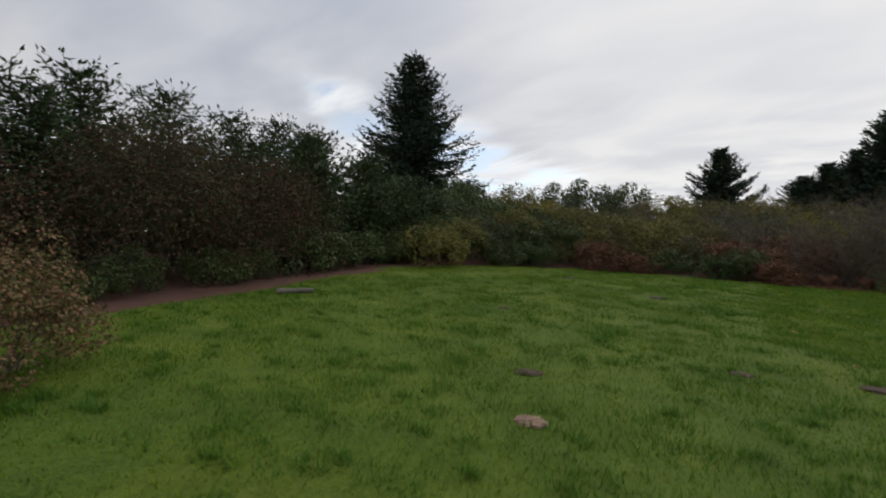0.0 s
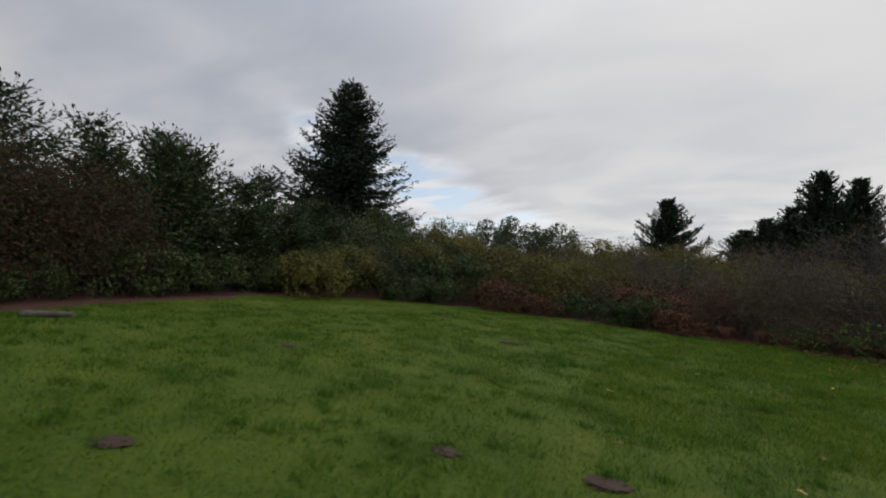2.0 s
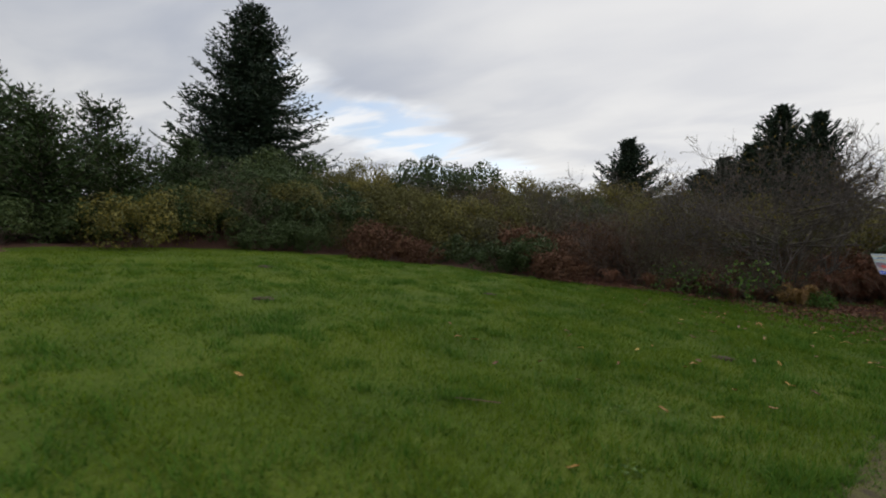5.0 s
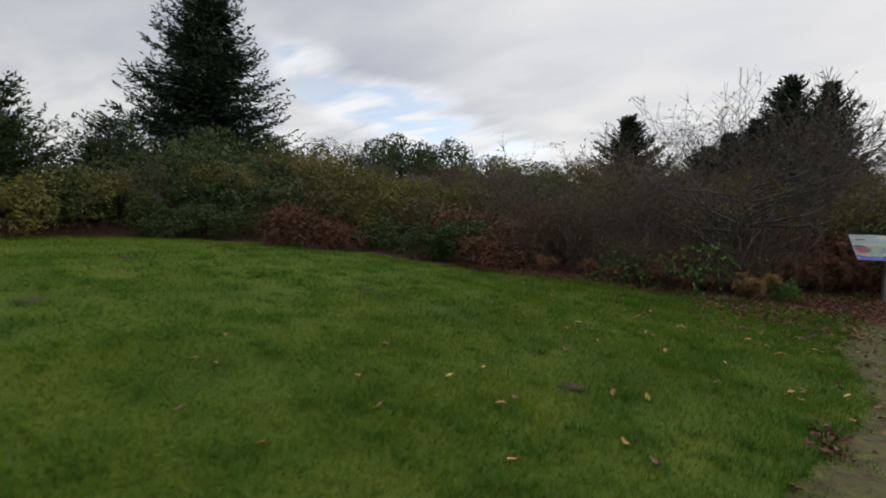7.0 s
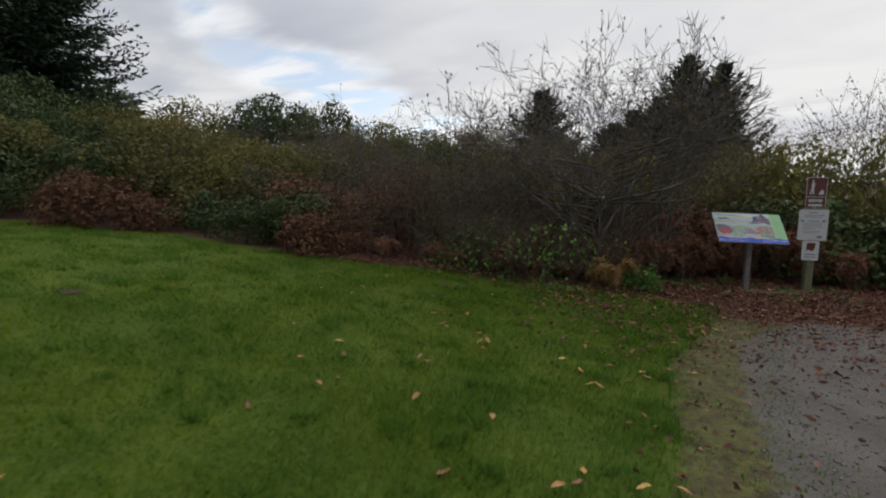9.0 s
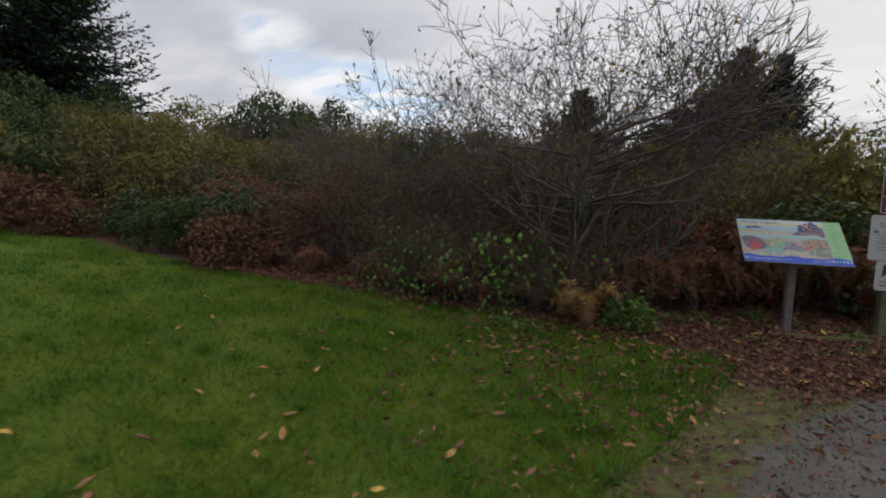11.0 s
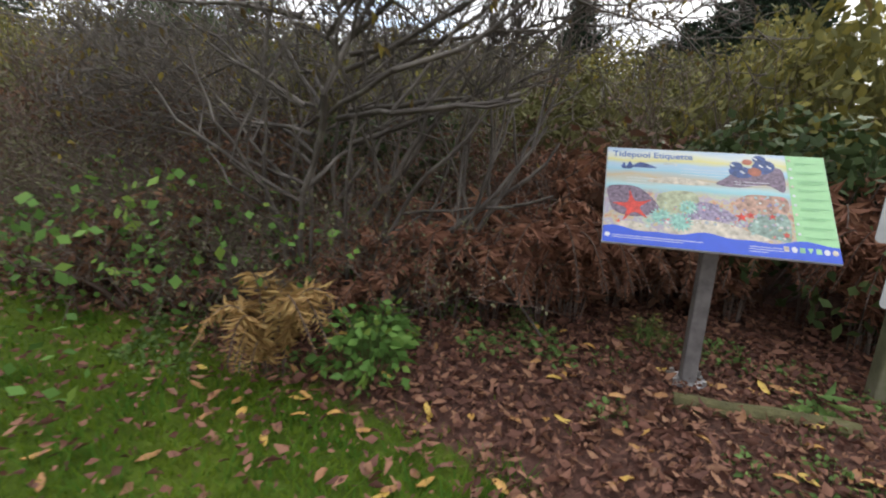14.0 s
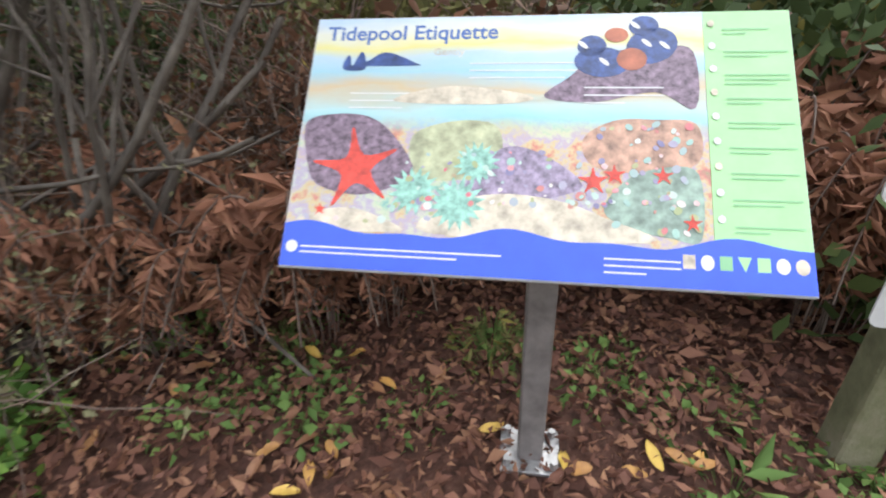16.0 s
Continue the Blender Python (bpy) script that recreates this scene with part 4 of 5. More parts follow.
def mound(x, y, r, h, material, name, label, category, seed):
    bm = bmesh.new()
    bmesh.ops.create_icosphere(bm, subdivisions=3, radius=1)
    for v in bm.verts:
        k = 1 + 0.35 * noise.noise(v.co * 2.2 + Vector((seed, 0, 0))) + 0.12 * noise.noise(v.co * 7)
        v.co = Vector((v.co.x * r * k, v.co.y * r * 0.75 * k, max(v.co.z, -0.25) * h * k))
    me = bpy.data.meshes.new(name)
    bm.to_mesh(me)
    bm.free()
    me.materials.append(material)
    ob = tagged(new(name, me), label, category, "patches in the lawn" if material is SOIL else "")
    ob.location = (x, y, lift(x, y))


for k, (x, y, r) in enumerate(((0.93, 2.39, 0.16), (4.0, 4.3, 0.17), (-1.0, 5.6, 0.12), (2.8, 4.0, 0.13), (1.0, 9.5, 0.18), (-2.0, 12.0, 0.2), (3.2, 13.2, 0.16), (7.2, 11.2, 0.14))):
    mound(x, y, r, 0.028, SOIL, "molehill", "flattened dark soil molehill in the grass", "molehill", k * 3.1)
mound(1.47, 1.25, 0.15, 0.03, STONE, "flat_stone", "flat pale stone sunk in the grass", "stone", 40)


def log(name, a, b, r, material, label):
    rng = random.Random(3)
    bm = bmesh.new()
    bmesh.ops.create_cone(bm, cap_ends=True, segments=10, radius1=r, radius2=r * 0.85, depth=1)
    bmesh.ops.subdivide_edges(bm, edges=[e for e in bm.edges if abs(e.verts[0].co.z - e.verts[1].co.z) > 0.5], cuts=6)
    for v in bm.verts:
        v.co.x += 0.18 * r * math.sin(v.co.z * 7) + rng.uniform(-0.1, 0.1) * r
        v.co.y += rng.uniform(-0.1, 0.1) * r
    a, b = Vector(a), Vector(b)
    me = bpy.data.meshes.new(name)
    m = Matrix.Translation((a + b) / 2) @ (b - a).to_track_quat("Z", "Y").to_matrix().to_4x4() @ Matrix.Diagonal((1, 1, (b - a).length, 1))
    bm.transform(m)
    bm.to_mesh(me)
    bm.free()
    me.materials.append(material)
    return tagged(new(name, me), label, name.replace("_", " "))


MOSS = paint("mossy_wood", [(0.2, (0.05, 0.045, 0.025)), (0.55, (0.11, 0.10, 0.04)), (0.85, (0.16, 0.13, 0.09))], per="", scale=12, bump=0.6)
log("fallen_branch", (-5.15, 3.6, lift(-5.15, 3.6) + 0.05), (-4.65, 4.15, lift(-4.65, 4.15) + 0.05), 0.06, BARK, "weathered grey broken branch on the lawn's edge")
log("timber_edging", (10.95, 18.60, lift(10.95, 18.60) + 0.005), (11.75, 18.76, lift(11.75, 18.76) + 0.005), 0.055, MOSS, "mossy timber half sunk in the soil below the panel")
log("bent_stick", (9.75, 18.75, 0.75), (10.25, 18.9, 0.05), 0.008, BARK, "thin pale bent stick leaning in the ferns")
log("twig", (5.2, 7.9, lift(5.2, 7.9) + 0.03), (5.55, 8.05, lift(5.55, 8.05) + 0.03), 0.006, STONE, "pale dry twig lying in the grass")


# ---- signs ----
def plain(name, colour, rough=0.5, metal=0.0, amount=0.06, scale=18.0, bump=0.0):
    lo = tuple(max(0, c * (1 - amount * 2)) for c in colour)
    hi = tuple(min(1, c * (1 + amount)) for c in colour)
    return paint(name, [(0.3, lo), (0.7, hi)], rough, scale, per="", metal=metal, bump=bump)


def flat(points, depth=0.0008):
    """A thin plate with the outline given, in the sign's own plane."""
    bm = bmesh.new()
    face = bm.faces.new([bm.verts.new((x, y, 0)) for x, y in points])
    bm.normal_update()
    if face.normal.z < 0:
        face.normal_flip()
    got = bmesh.ops.extrude_face_region(bm, geom=[face])
    for v in got["geom"]:
        if isinstance(v, bmesh.types.BMVert):
            v.co.z += depth
    bmesh.ops.recalc_face_normals(bm, faces=bm.faces)
    return bm


def oval(x, y, rx, ry, turn=0.0, n=20):
    c, s = math.cos(turn), math.sin(turn)
    return [(x + rx * math.cos(a) * c - ry * math.sin(a) * s, y + rx * math.cos(a) * s + ry * math.sin(a) * c) for a in (2 * math.pi * i / n for i in range(n))]


def box(x0, y0, x1, y1):
    return [(x0, y0), (x1, y0), (x1, y1), (x0, y1)]


def at_depth(ob, z):
    ob.location.z = z
    return ob


def wording(text, size, x, y, z, material, parent, name, bold=0.0):
    curve = bpy.data.curves.new(name, "FONT")
    curve.body, curve.size, curve.extrude, curve.offset = text, size, 0.0004, bold
    temp = bpy.data.objects.new(name, curve)
    scene.collection.objects.link(temp)
    me = bpy.data.meshes.new_from_object(temp.evaluated_get(bpy.context.evaluated_depsgraph_get()))
    bpy.data.objects.remove(temp)
    me.materials.clear()
    me.materials.append(material)
    ob = part(name, me, parent)
    ob.location = (x, y, z)
    return ob


def rounded(bm, width, height, depth, r=0.004):
    bmesh.ops.create_cube(bm, size=1)
    for v in bm.verts:
        v.co = Vector((v.co.x * width, v.co.y * height, v.co.z * depth))
    bmesh.ops.bevel(bm, geom=list(bm.edges), offset=r, segments=2, affect="EDGES", profile=0.5)
    return bm


def seascape(w, h):
    """The printed picture: sky, sea, sand and rock pool run down the panel as bands, mottled."""
    m = bpy.data.materials.new("printed_seascape")
    m.use_nodes = True
    tree = m.node_tree
    link = tree.links.new
    bsdf = tree.nodes["Principled BSDF"]
    coord = tree.nodes.new("ShaderNodeTexCoord")
    split = tree.nodes.new("ShaderNodeSeparateXYZ")
    link(coord.outputs["Object"], split.inputs[0])
    wob = node(tree, "ShaderNodeTexNoise", Scale=5.0, Detail=5.0)
    stretch = tree.nodes.new("ShaderNodeMapping")
    stretch.inputs["Scale"].default_value = (0.6, 2.2, 1)
    link(coord.outputs["Object"], stretch.inputs[0])
    link(stretch.outputs[0], wob.inputs["Vector"])
    add = tree.nodes.new("ShaderNodeMath")
    add.operation = "MULTIPLY_ADD"
    add.inputs[1].default_value = 0.22
    link(wob.outputs[0], add.inputs[0])
    low = tree.nodes.new("ShaderNodeMapRange")
    low.inputs[1].default_value, low.inputs[2].default_value = -h / 2, h / 2
    low.inputs[3].default_value, low.inputs[4].default_value = -0.11, 0.89
    link(split.outputs["Y"], low.inputs[0])
    link(low.outputs[0], add.inputs[2])
    ramp = tree.nodes.new("ShaderNodeValToRGB")
    stops = [(0.0, (0.44, 0.40, 0.29)), (0.16, (0.38, 0.40, 0.27)), (0.30, (0.18, 0.34, 0.27)), (0.42, (0.32, 0.25, 0.27)), (0.50, (0.44, 0.40, 0.22)), (0.56, (0.22, 0.48, 0.51)), (0.62, (0.34, 0.53, 0.55)), (0.68, (0.48, 0.37, 0.22)), (0.75, (0.27, 0.48, 0.57)), (0.82, (0.38, 0.51, 0.61)), (0.88, (0.62, 0.57, 0.21)), (0.94, (0.59, 0.61, 0.55)), (1.0, (0.38, 0.51, 0.64))]
    while len(ramp.color_ramp.elements) < len(stops):
        ramp.color_ramp.elements.new(0.5)
    for e, (p, c) in zip(ramp.color_ramp.elements, stops):
        e.position, e.color = p, (*c, 1)
    link(add.outputs[0], ramp.inputs[0])
    blot = node(tree, "ShaderNodeTexNoise", Scale=8.0, Detail=8.0, Roughness=0.72, Distortion=0.0)
    link(coord.outputs["Object"], blot.inputs["Vector"])
    spots = tree.nodes.new("ShaderNodeValToRGB")
    tints = [(0.26, (0.07, 0.06, 0.22)), (0.36, (0.14, 0.36, 0.32)), (0.43, (0.48, 0.50, 0.34)), (0.49, (0.34, 0.26, 0.42)), (0.55, (0.50, 0.40, 0.20)), (0.61, (0.48, 0.11, 0.10)), (0.69, (0.16, 0.24, 0.10))]
    while len(spots.color_ramp.elements) < len(tints):
        spots.color_ramp.elements.new(0.5)
    for e, (p, c) in zip(spots.color_ramp.elements, tints):
        e.position, e.color = p, (*c, 1)
    link(blot.outputs[0], spots.inputs[0])
    below = tree.nodes.new("ShaderNodeMapRange")
    below.inputs[1].default_value, below.inputs[2].default_value = 0.0, 0.05
    below.inputs[3].default_value, below.inputs[4].default_value = 0.85, 0.05
    link(split.outputs["Y"], below.inputs[0])
    mixer = tree.nodes.new("ShaderNodeMix")
    mixer.data_type = "RGBA"
    link(below.outputs[0], mixer.inputs[0])
    link(ramp.outputs[0], mixer.inputs[6])
    link(spots.outputs["Color"], mixer.inputs[7])
    link(mixer.outputs[2], bsdf.inputs["Base Color"])
    bsdf.inputs["Roughness"].default_value = 0.35
    return m


STEEL = plain("painted_steel_post", (0.17, 0.155, 0.15), 0.5, 0.0, 0.2, 14, 0.15)
ZINC = plain("galvanised_steel", (0.42, 0.42, 0.42), 0.45, 0.8, 0.2, 30)
EDGE = plain("panel_edge", (0.45, 0.46, 0.48), 0.4)
INK = plain("navy_ink", (0.06, 0.13, 0.36), 0.4)
BLUE = plain("print_blue", (0.02, 0.075, 0.52), 0.35)
GREEN = plain("print_green", (0.30, 0.55, 0.26), 0.35, amount=0.04)
WHITE = plain("print_white", (0.58, 0.58, 0.58), 0.4)
PALE = plain("print_pale_text", (0.20, 0.42, 0.22), 0.4)
RED = plain("print_red", (0.62, 0.05, 0.03), 0.4, amount=0.25, scale=40)
SLATE = plain("print_slate_blue", (0.035, 0.07, 0.22), 0.4, amount=0.35, scale=40)
RUST = plain("print_rust", (0.34, 0.10, 0.05), 0.4, amount=0.3)
PURPLE = plain("print_purple_rock", (0.20, 0.14, 0.19), 0.5, amount=0.4, scale=60)
SAND = plain("print_sand", (0.58, 0.51, 0.40), 0.5, amount=0.25, scale=25)
PEBBLE = paint("print_pebbles", [(0, (0.14, 0.13, 0.26)), (0.25, (0.36, 0.33, 0.42)), (0.45, (0.30, 0.46, 0.40)), (0.6, (0.60, 0.62, 0.58)), (0.72, (0.56, 0.16, 0.20)), (0.85, (0.30, 0.36, 0.20)), (1, (0.58, 0.42, 0.28))], rough=0.4, scale=60, spread=0.15)


def interpretive_sign():
    rng = random.Random(17)
    W, H = 1.033, 0.608
    t = thing("interpretive_sign", "tilted colourful seashore information panel on a grey steel post", "sign")
    t.matrix_world = Matrix.Translation((11.012, 18.858, lift(11.012, 18.858))) @ Matrix.Rotation(radians(12.8), 4, "Z")
    post = part("post", (rounded(bmesh.new(), 0.078, 0.078, 1.03, 0.008), STEEL), t, "square grey-brown steel post")
    post.location = (0, 0, 0.515)
    plate = part("base_plate", (rounded(bmesh.new(), 0.19, 0.17, 0.014, 0.003), ZINC), t)
    plate.location = (0, 0, 0.02)
    for x in (-0.072, 0.072):
        for y in (-0.06, 0.06):
            bm = bmesh.new()
            bmesh.ops.create_cone(bm, cap_ends=True, segments=6, radius1=0.013, radius2=0.012, depth=0.03)
            bolt = part("bolt", (bm, ZINC), t)
            bolt.location = (x, y, 0.04)
    panel = part("panel", (rounded(bmesh.new(), W, H, 0.014, 0.002), EDGE), t)
    panel.matrix_local = Matrix.Translation((-0.047, -0.063, 1.053)) @ Matrix.Rotation(radians(0.9), 4, "Y") @ Matrix.Rotation(radians(48.7), 4, "X")
    bracket = part("bracket", (rounded(bmesh.new(), 0.27, 0.2, 0.03, 0.004), STEEL), t)
    bracket.matrix_local = panel.matrix_local @ Matrix.Translation((0, 0, -0.024))
    z = 0.0072
    L, R, B, T = -W / 2 + 0.003, W / 2 - 0.003, -H / 2 + 0.003, H / 2 - 0.003
    side = R - 0.168
    at_depth(part("picture", (flat(box(L, B, R, T)), seascape(W, H)), panel, "painted tidepool scene"), z)
    # u runs 0..1 across, v 0..1 upwards
    P = lambda u, v: (L + u * (R - L), B + v * (T - B))
    at_depth(part("sidebar", (flat(box(side, B, R, T)), GREEN), panel, "light green text column"), z + 0.0012)
    wave = [P(0, 0.0)] + [P(1, 0.0)] + [P(u, 0.14 + 0.018 * math.sin(u * 15 + 0.8) + 0.01 * math.sin(u * 31)) for u in [1 - i / 40 for i in range(41)]]
    at_depth(part("wave_band", (flat(wave), BLUE), panel, "deep blue wavy band"), z + 0.0026)

    def curved(pts, k=5):
        """A closed outline drawn smoothly through the points."""
        got, n = [], len(pts)
        for i in range(n):
            p = [pts[(i + j - 1) % n] for j in range(4)]
            for q in range(k):
                f = q / k
                got.append(tuple(0.5 * (2 * p[1][a] + (p[2][a] - p[0][a]) * f + (2 * p[0][a] - 5 * p[1][a] + 4 * p[2][a] - p[3][a]) * f * f + (3 * p[1][a] - p[0][a] - 3 * p[2][a] + p[3][a]) * f ** 3) for a in (0, 1)))
        return got

    def shape(name, pts, material, layer, label=""):
        if len(pts) in (5, 6, 7, 9, 10):
            pts = curved(pts)
        return at_depth(part(name, (flat([P(u, v) for u, v in pts], 0.0003), material), panel, label), z + layer)

    rock = [(0.02, 0.42), (0.01, 0.55), (0.07, 0.585), (0.15, 0.575), (0.21, 0.50), (0.26, 0.36), (0.2, 0.29), (0.13, 0.27), (0.05, 0.31)]
    shape("rock", rock, PURPLE, 0.0014)
    shape("rock", [(0.30, 0.14), (0.33, 0.24), (0.40, 0.28), (0.47, 0.29), (0.56, 0.27), (0.64, 0.22), (0.72, 0.14)], SAND, 0.0016)
    shape("rock", [(0.02, 0.14), (0.06, 0.2), (0.13, 0.22), (0.2, 0.19), (0.24, 0.14)], SAND, 0.0016)
    shape("rock", [(0.52, 0.66), (0.57, 0.74), (0.62, 0.82), (0.68, 0.85), (0.75, 0.86), (0.815, 0.84), (0.815, 0.62), (0.74, 0.68), (0.62, 0.64)], PURPLE, 0.0014)
    shape("headland", [(0.10, 0.79), (0.13, 0.81), (0.16, 0.845), (0.19, 0.84), (0.24, 0.80), (0.24, 0.79)], SLATE, 0.0014)
    shape("sandbar", [(0.2, 0.64), (0.3, 0.70), (0.42, 0.69), (0.5, 0.655), (0.42, 0.63)], SAND, 0.0013)
    mauve = plain("print_mauve", (0.30, 0.24, 0.34), 0.4, amount=0.35, scale=45)
    wash = plain("print_olive_wash", (0.40, 0.42, 0.26), 0.4, amount=0.3, scale=22)
    amber = plain("print_amber_wash", (0.46, 0.27, 0.19), 0.4, amount=0.35, scale=30)
    teal = plain("print_teal_wash", (0.24, 0.33, 0.27), 0.4, amount=0.3, scale=30)
    shape("wash", [(0.26, 0.36), (0.25, 0.50), (0.33, 0.56), (0.42, 0.55), (0.44, 0.44), (0.40, 0.36), (0.32, 0.33)], wash, 0.0009)
    shape("wash", [(0.62, 0.40), (0.60, 0.50), (0.66, 0.57), (0.74, 0.575), (0.815, 0.56), (0.815, 0.42), (0.72, 0.38)], amber, 0.00095)
    shape("wash", [(0.36, 0.16), (0.37, 0.32), (0.44, 0.46), (0.52, 0.44), (0.60, 0.33), (0.52, 0.27), (0.42, 0.22)], mauve, 0.0011)
    shape("wash", [(0.64, 0.24), (0.68, 0.35), (0.75, 0.40), (0.815, 0.38), (0.815, 0.16), (0.76, 0.16), (0.70, 0.18)], teal, 0.00105)
    shape("sea_stack", [(0.075, 0.775), (0.08, 0.83), (0.088, 0.83), (0.095, 0.79), (0.11, 0.845), (0.12, 0.84), (0.125, 0.775)], SLATE, 0.0015)
    star = [(0.135 + (0.098 if i % 2 == 0 else 0.034) * math.cos(radians(100 + 36 * i)), 0.37 + (0.165 if i % 2 == 0 else 0.058) * math.sin(radians(100 + 36 * i))) for i in range(10)]
    shape("red_star", star, RED, 0.0020, "red five-armed painted shape")
    for cx, cy, rx, ry, tilt, mat in ((0.635, 0.80, 0.055, 0.062, 0.3, SLATE), (0.735, 0.865, 0.05, 0.075, -0.2, SLATE), (0.615, 0.865, 0.03, 0.045, 0, SLATE), (0.72, 0.945, 0.03, 0.043, 0, SLATE), (0.665, 0.91, 0.024, 0.03, 0, RUST), (0.695, 0.81, 0.03, 0.045, 0, RUST)):
        shape("painted_shape", [P2 for P2 in oval(cx, cy, rx, ry, tilt)], mat, 0.0017 + (0.0004 if mat is RUST else 0))
    for cx, cy in ((0.597, 0.87), (0.702, 0.95), (0.64, 0.80), (0.725, 0.875), (0.76, 0.865)):
        shape("painted_mark", oval(cx, cy, 0.006, 0.018, 0.5, 10), WHITE, 0.0025)
    # small painted pebbles and shells
    bm = bmesh.new()
    for k in range(300):
        u, v = rng.uniform(0.02, 0.81), rng.uniform(0.17, 0.56)
        if (u < 0.24 and v > 0.24) or (0.34 < u < 0.66 and v < 0.25) or rng.random() > 0.35 + u:
            continue
        if v > 0.45 and u < 0.62:
            continue
        x, y = P(u, v)
        r = rng.uniform(0.003, 0.010)
        o = oval(x, y, r, r * rng.uniform(0.6, 1), rng.uniform(0, 3), 9)
        zz = rng.uniform(0, 0.0004)
        bm.faces.new([bm.verts.new((a, b, zz)) for a, b in o])
    at_depth(part("pebble_print", (bm, PEBBLE), panel, kind="stuff"), z + 0.0024)
    fan = plain("print_sea_green", (0.26, 0.50, 0.41), 0.4, amount=0.3, scale=50)
    for cx, cy, r in ((0.265, 0.29, 0.055), (0.355, 0.25, 0.06), (0.39, 0.40, 0.05)):
        shape("painted_fan", [(cx + r * (1 if i % 2 else 0.62) * math.cos(i * math.pi / 16), cy + r * 1.7 * (1 if i % 2 else 0.62) * math.sin(i * math.pi / 16)) for i in range(32)], fan, 0.0020)
    for cx, cy, r in ((0.66, 0.37, 0.022), (0.62, 0.345, 0.03), (0.75, 0.37, 0.02), (0.07, 0.21, 0.014), (0.80, 0.21, 0.018)):
        shape("painted_shape", [(cx + r * (1 if i % 2 == 0 else 0.4) * math.cos(radians(36 * i + 20)), cy + r * 1.7 * (1 if i % 2 == 0 else 0.4) * math.sin(radians(36 * i + 20))) for i in range(10)], RED, 0.0026)
    wording("Tidepool Etiquette", 0.053, L + 0.027, T - 0.058, z + 0.0012, INK, panel, "title", 0.0007)
    wording("Gently", 0.026, L + 0.285, T - 0.10, z + 0.0012, SAND, panel, "subtitle")

    def bars(u, v, width, count, step, tall, material, layer):
        bm = bmesh.new()
        for k in range(count):
            x, y = P(u, v - k * step)
            w = width * (1 if k < count - 1 else rng.uniform(0.5, 0.9))
            bm.faces.new([bm.verts.new((a, b, 0)) for a, b in box(x, y - tall, x + w, y)])
        at_depth(part("lettering", (bm, material), panel), z + layer)

    for k in range(9):
        v = 0.955 - k * 0.09
        bars(side / (R - L) + 0.535, v - 0.028, 0.122 if k else 0.09, 2 if k != 2 else 3, 0.017, 0.0028, PALE, 0.0042)
        x, y = side + 0.014, P(0, v)[1] - 0.004
        at_depth(part("bullet", (flat(oval(x, y, 0.007, 0.008, 0, 10), 0.0003), WHITE if k % 3 else SAND), panel), z + 0.0042)
    bars(0.04, 0.075, 0.42, 2, 0.02, 0.0035, WHITE, 0.0036)
    bars(0.64, 0.085, 0.14, 3, 0.022, 0.0032, WHITE, 0.0036)
    bars(0.36, 0.80, 0.24, 3, 0.03, 0.003, WHITE, 0.0016)
    bars(0.10, 0.675, 0.16, 3, 0.03, 0.003, WHITE, 0.0016)
    bars(0.60, 0.70, 0.16, 3, 0.03, 0.003, WHITE, 0.0018)
    at_depth(part("emblem", (flat(oval(*P(0.022, 0.07), 0.013, 0.013), 0.0003), WHITE), panel), z + 0.0036)
    for k, mat in enumerate((SAND, WHITE, PALE, GREEN, GREEN, WHITE, SAND)):
        x, y = P(0.79 + k * 0.0315, 0.085)
        pts = oval(x, y, 0.012, 0.015, 0, 14) if k in (1, 5, 6) else [(x - 0.012, y + 0.014), (x + 0.012, y + 0.014), (x, y - 0.014)] if k == 3 else box(x - 0.011, y - 0.013, x + 0.011, y + 0.014)
        at_depth(part("emblem", (flat(pts, 0.0003), mat), panel), z + 0.0036)


interpretive_sign()

WOOD = paint("weathered_green_wood", [(0.2, (0.075, 0.08, 0.045)), (0.5, (0.15, 0.15, 0.085)), (0.85, (0.24, 0.215, 0.16))], per="", scale=9, bump=0.5)
BROWN = plain("sign_brown", (0.095, 0.022, 0.016), 0.45)
CREAM = plain("sign_white", (0.52, 0.53, 0.53), 0.4)
GREYTEXT = plain("sign_text", (0.16, 0.17, 0.22), 0.5)


def rounded_plate(w, h, d, r=0.03):
    pts = []
    for cx, cy, a0 in ((w / 2 - r, h / 2 - r, 0), (-w / 2 + r, h / 2 - r, 90), (-w / 2 + r, -h / 2 + r, 180), (w / 2 - r, -h / 2 + r, 270)):
        for k in range(5):
            a = radians(a0 + 22.5 * k)
            pts.append((cx + r * math.cos(a), cy + r * math.sin(a)))
    return flat(pts, d)


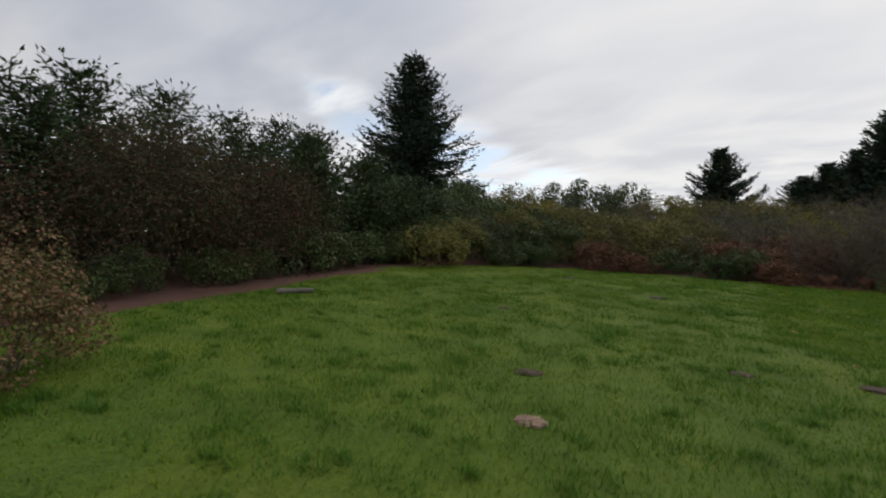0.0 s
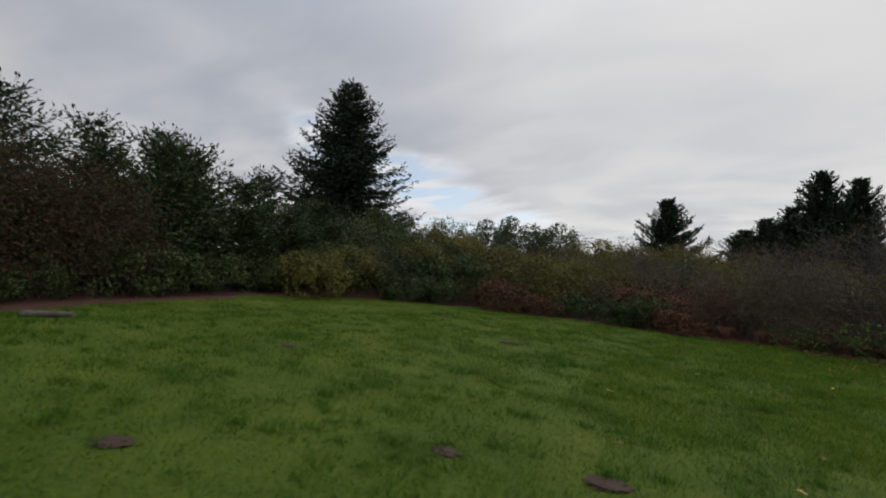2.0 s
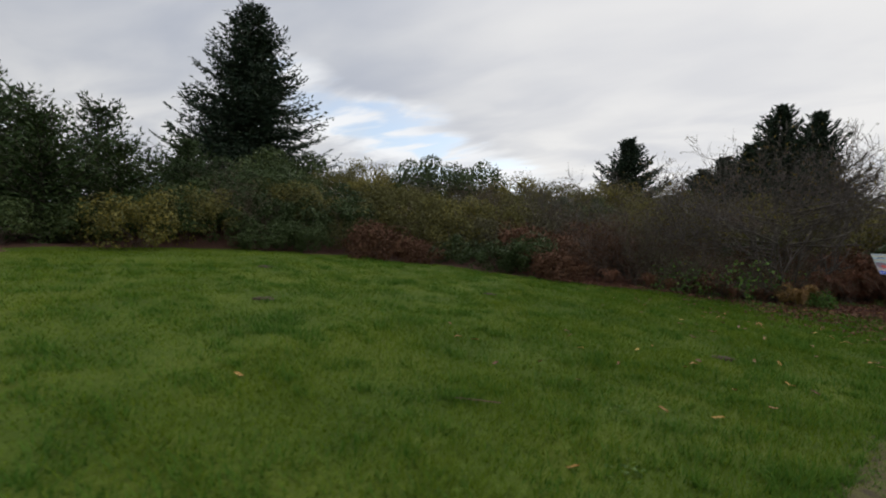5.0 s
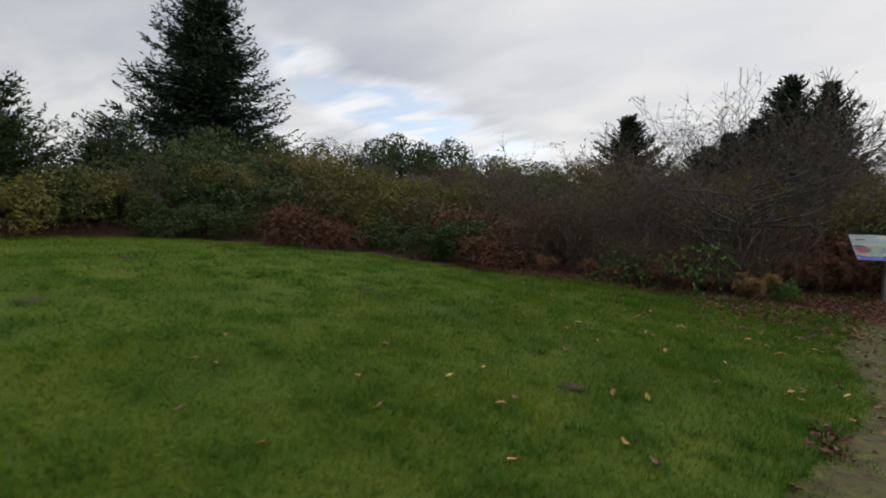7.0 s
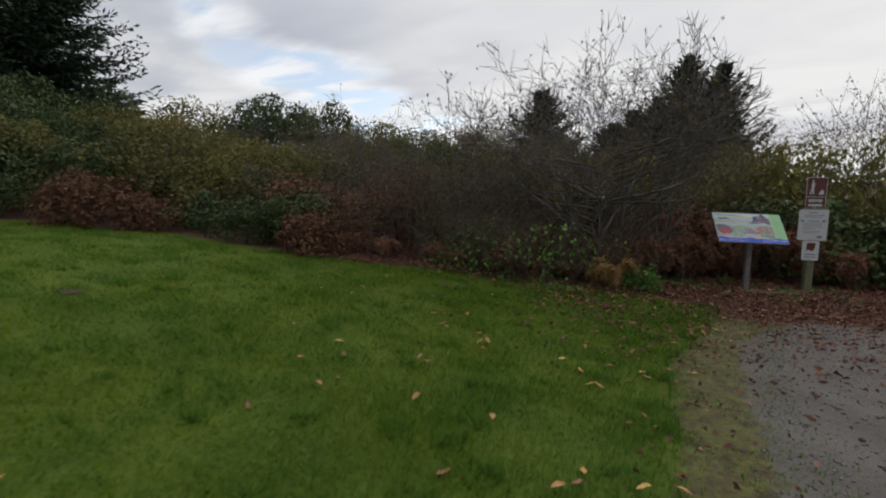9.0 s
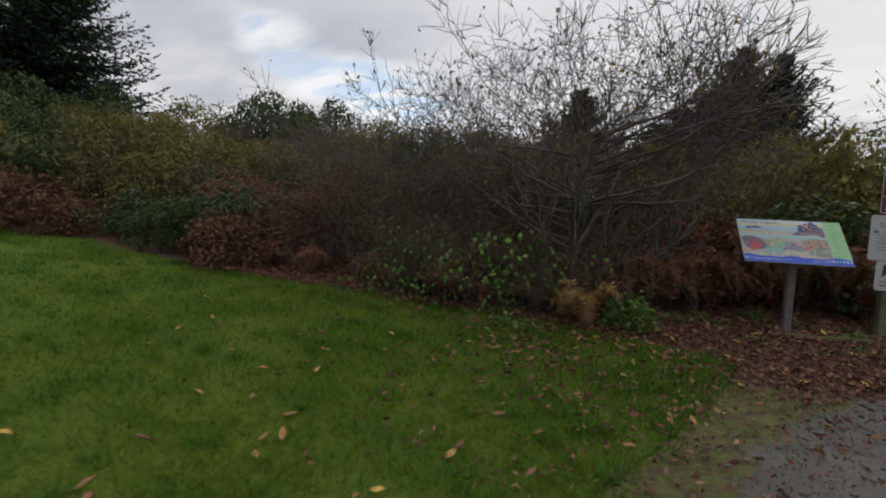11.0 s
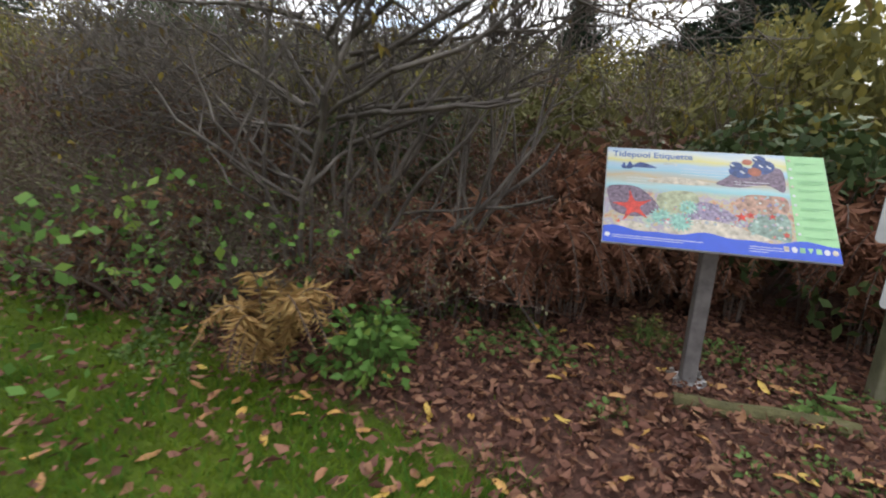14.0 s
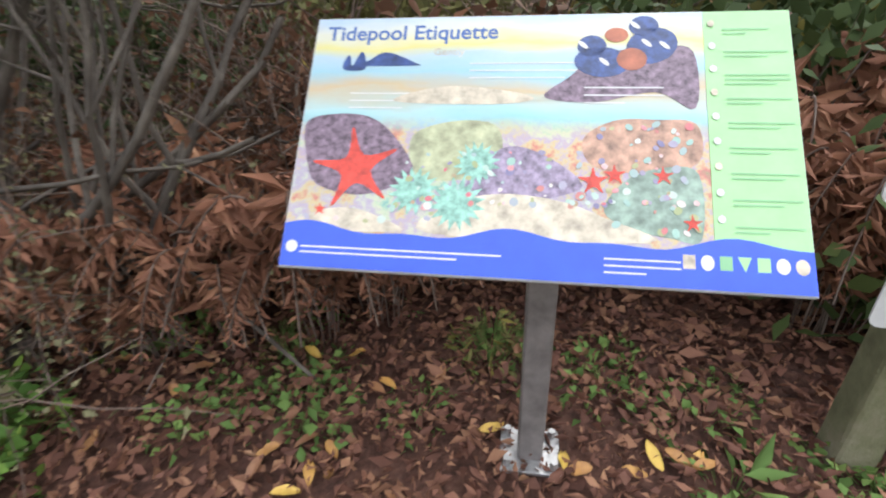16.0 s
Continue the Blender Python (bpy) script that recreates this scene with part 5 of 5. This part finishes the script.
def notice_post():
    t = thing("notice_post", "mossy wooden post carrying brown and white trail notices", "sign post")
    t.matrix_world = Matrix.Translation((11.943, 19.123, lift(11.943, 19.123) - 0.03)) @ Matrix.Rotation(radians(8), 4, "Z") @ Matrix.Diagonal((0.88, 0.9, 0.92, 1))
    bm = rounded(bmesh.new(), 0.13, 0.13, 2.06, 0.015)
    for v in bm.verts:
        v.co.x += 0.006 * noise.noise(v.co * 5)
    part("post", (bm, WOOD), t).location = (0, 0.06, 1.03)
    for name, w, h, z, material, label in (("brown_board", 0.33, 0.55, 1.82, BROWN, "brown board with white border and symbols"), ("white_notice", 0.47, 0.54, 1.255, CREAM, "white notice with lines of grey text"), ("small_notice", 0.275, 0.35, 0.80, CREAM, "small white notice with a dark square emblem")):
        board = part(name, (rounded_plate(w, h, 0.006), material), t, label)
        board.matrix_local = Matrix.Translation((-0.03, -0.012, z)) @ Matrix.Rotation(radians(90), 4, "X")

        def bit(kind, pts, mat, layer=0.0065):
            return at_depth(part(kind, (flat(pts, 0.0006), mat), board), layer)

        if name == "brown_board":
            for b in (box(-0.155, 0.262, 0.155, 0.27), box(-0.155, -0.27, 0.155, -0.262), box(-0.16, -0.26, -0.153, 0.26), box(0.153, -0.26, 0.16, 0.26), box(-0.15, -0.075, 0.15, -0.066)):
                bit("border", b, CREAM)
            bit("symbol", oval(-0.065, 0.20, 0.016, 0.018), CREAM)
            bit("symbol", [(-0.085, 0.17), (-0.035, 0.17), (-0.045, 0.06), (-0.035, -0.03), (-0.06, -0.03), (-0.07, 0.04), (-0.09, -0.03), (-0.11, -0.03), (-0.085, 0.07)], CREAM)
            bit("symbol", [(0.03, -0.03), (0.12, -0.03), (0.11, 0.03), (0.085, 0.06), (0.06, 0.02)], CREAM)
            for k in range(6):
                bit("lettering", box(-0.11 + k * 0.037, -0.165, -0.084 + k * 0.037, -0.11), CREAM)
            bit("lettering", box(-0.11, -0.235, 0.11, -0.20), CREAM)
        elif name == "white_notice":
            for k, (x0, x1, y, tall) in enumerate(((-0.09, 0.06, 0.21, 0.014), (-0.15, 0.16, 0.165, 0.01), (-0.15, 0.12, 0.135, 0.01), (-0.1, 0.1, 0.06, 0.012), (-0.16, 0.16, 0.02, 0.008), (-0.16, 0.15, -0.01, 0.008), (-0.16, 0.16, -0.04, 0.008), (-0.16, 0.05, -0.07, 0.008), (-0.16, 0.12, -0.115, 0.008), (-0.16, 0.1, -0.145, 0.008))):
                bit("lettering", box(x0, y, x1, y + tall), GREYTEXT)
            bit("emblem", box(-0.20, 0.055, -0.15, 0.085), INK)
            bit("emblem", oval(0.17, 0.07, 0.03, 0.02), GREYTEXT)
            bit("emblem", oval(0.12, -0.21, 0.045, 0.022), GREYTEXT)
        else:
            bit("emblem", [(-0.075, -0.01), (-0.06, 0.14), (0.075, 0.135), (0.06, 0.02), (0.02, -0.01), (-0.03, 0.02)], BROWN)
            for k in range(2):
                bit("lettering", box(-0.09, -0.075 - k * 0.045, 0.09, -0.06 - k * 0.045), GREYTEXT)
        for s in (-1, 1):
            screw = part("screw", (flat(oval(0, s * (h / 2 - 0.02), 0.008, 0.008, 0, 8), 0.004), ZINC), board)
            screw.location.z = 0.0062


notice_post()
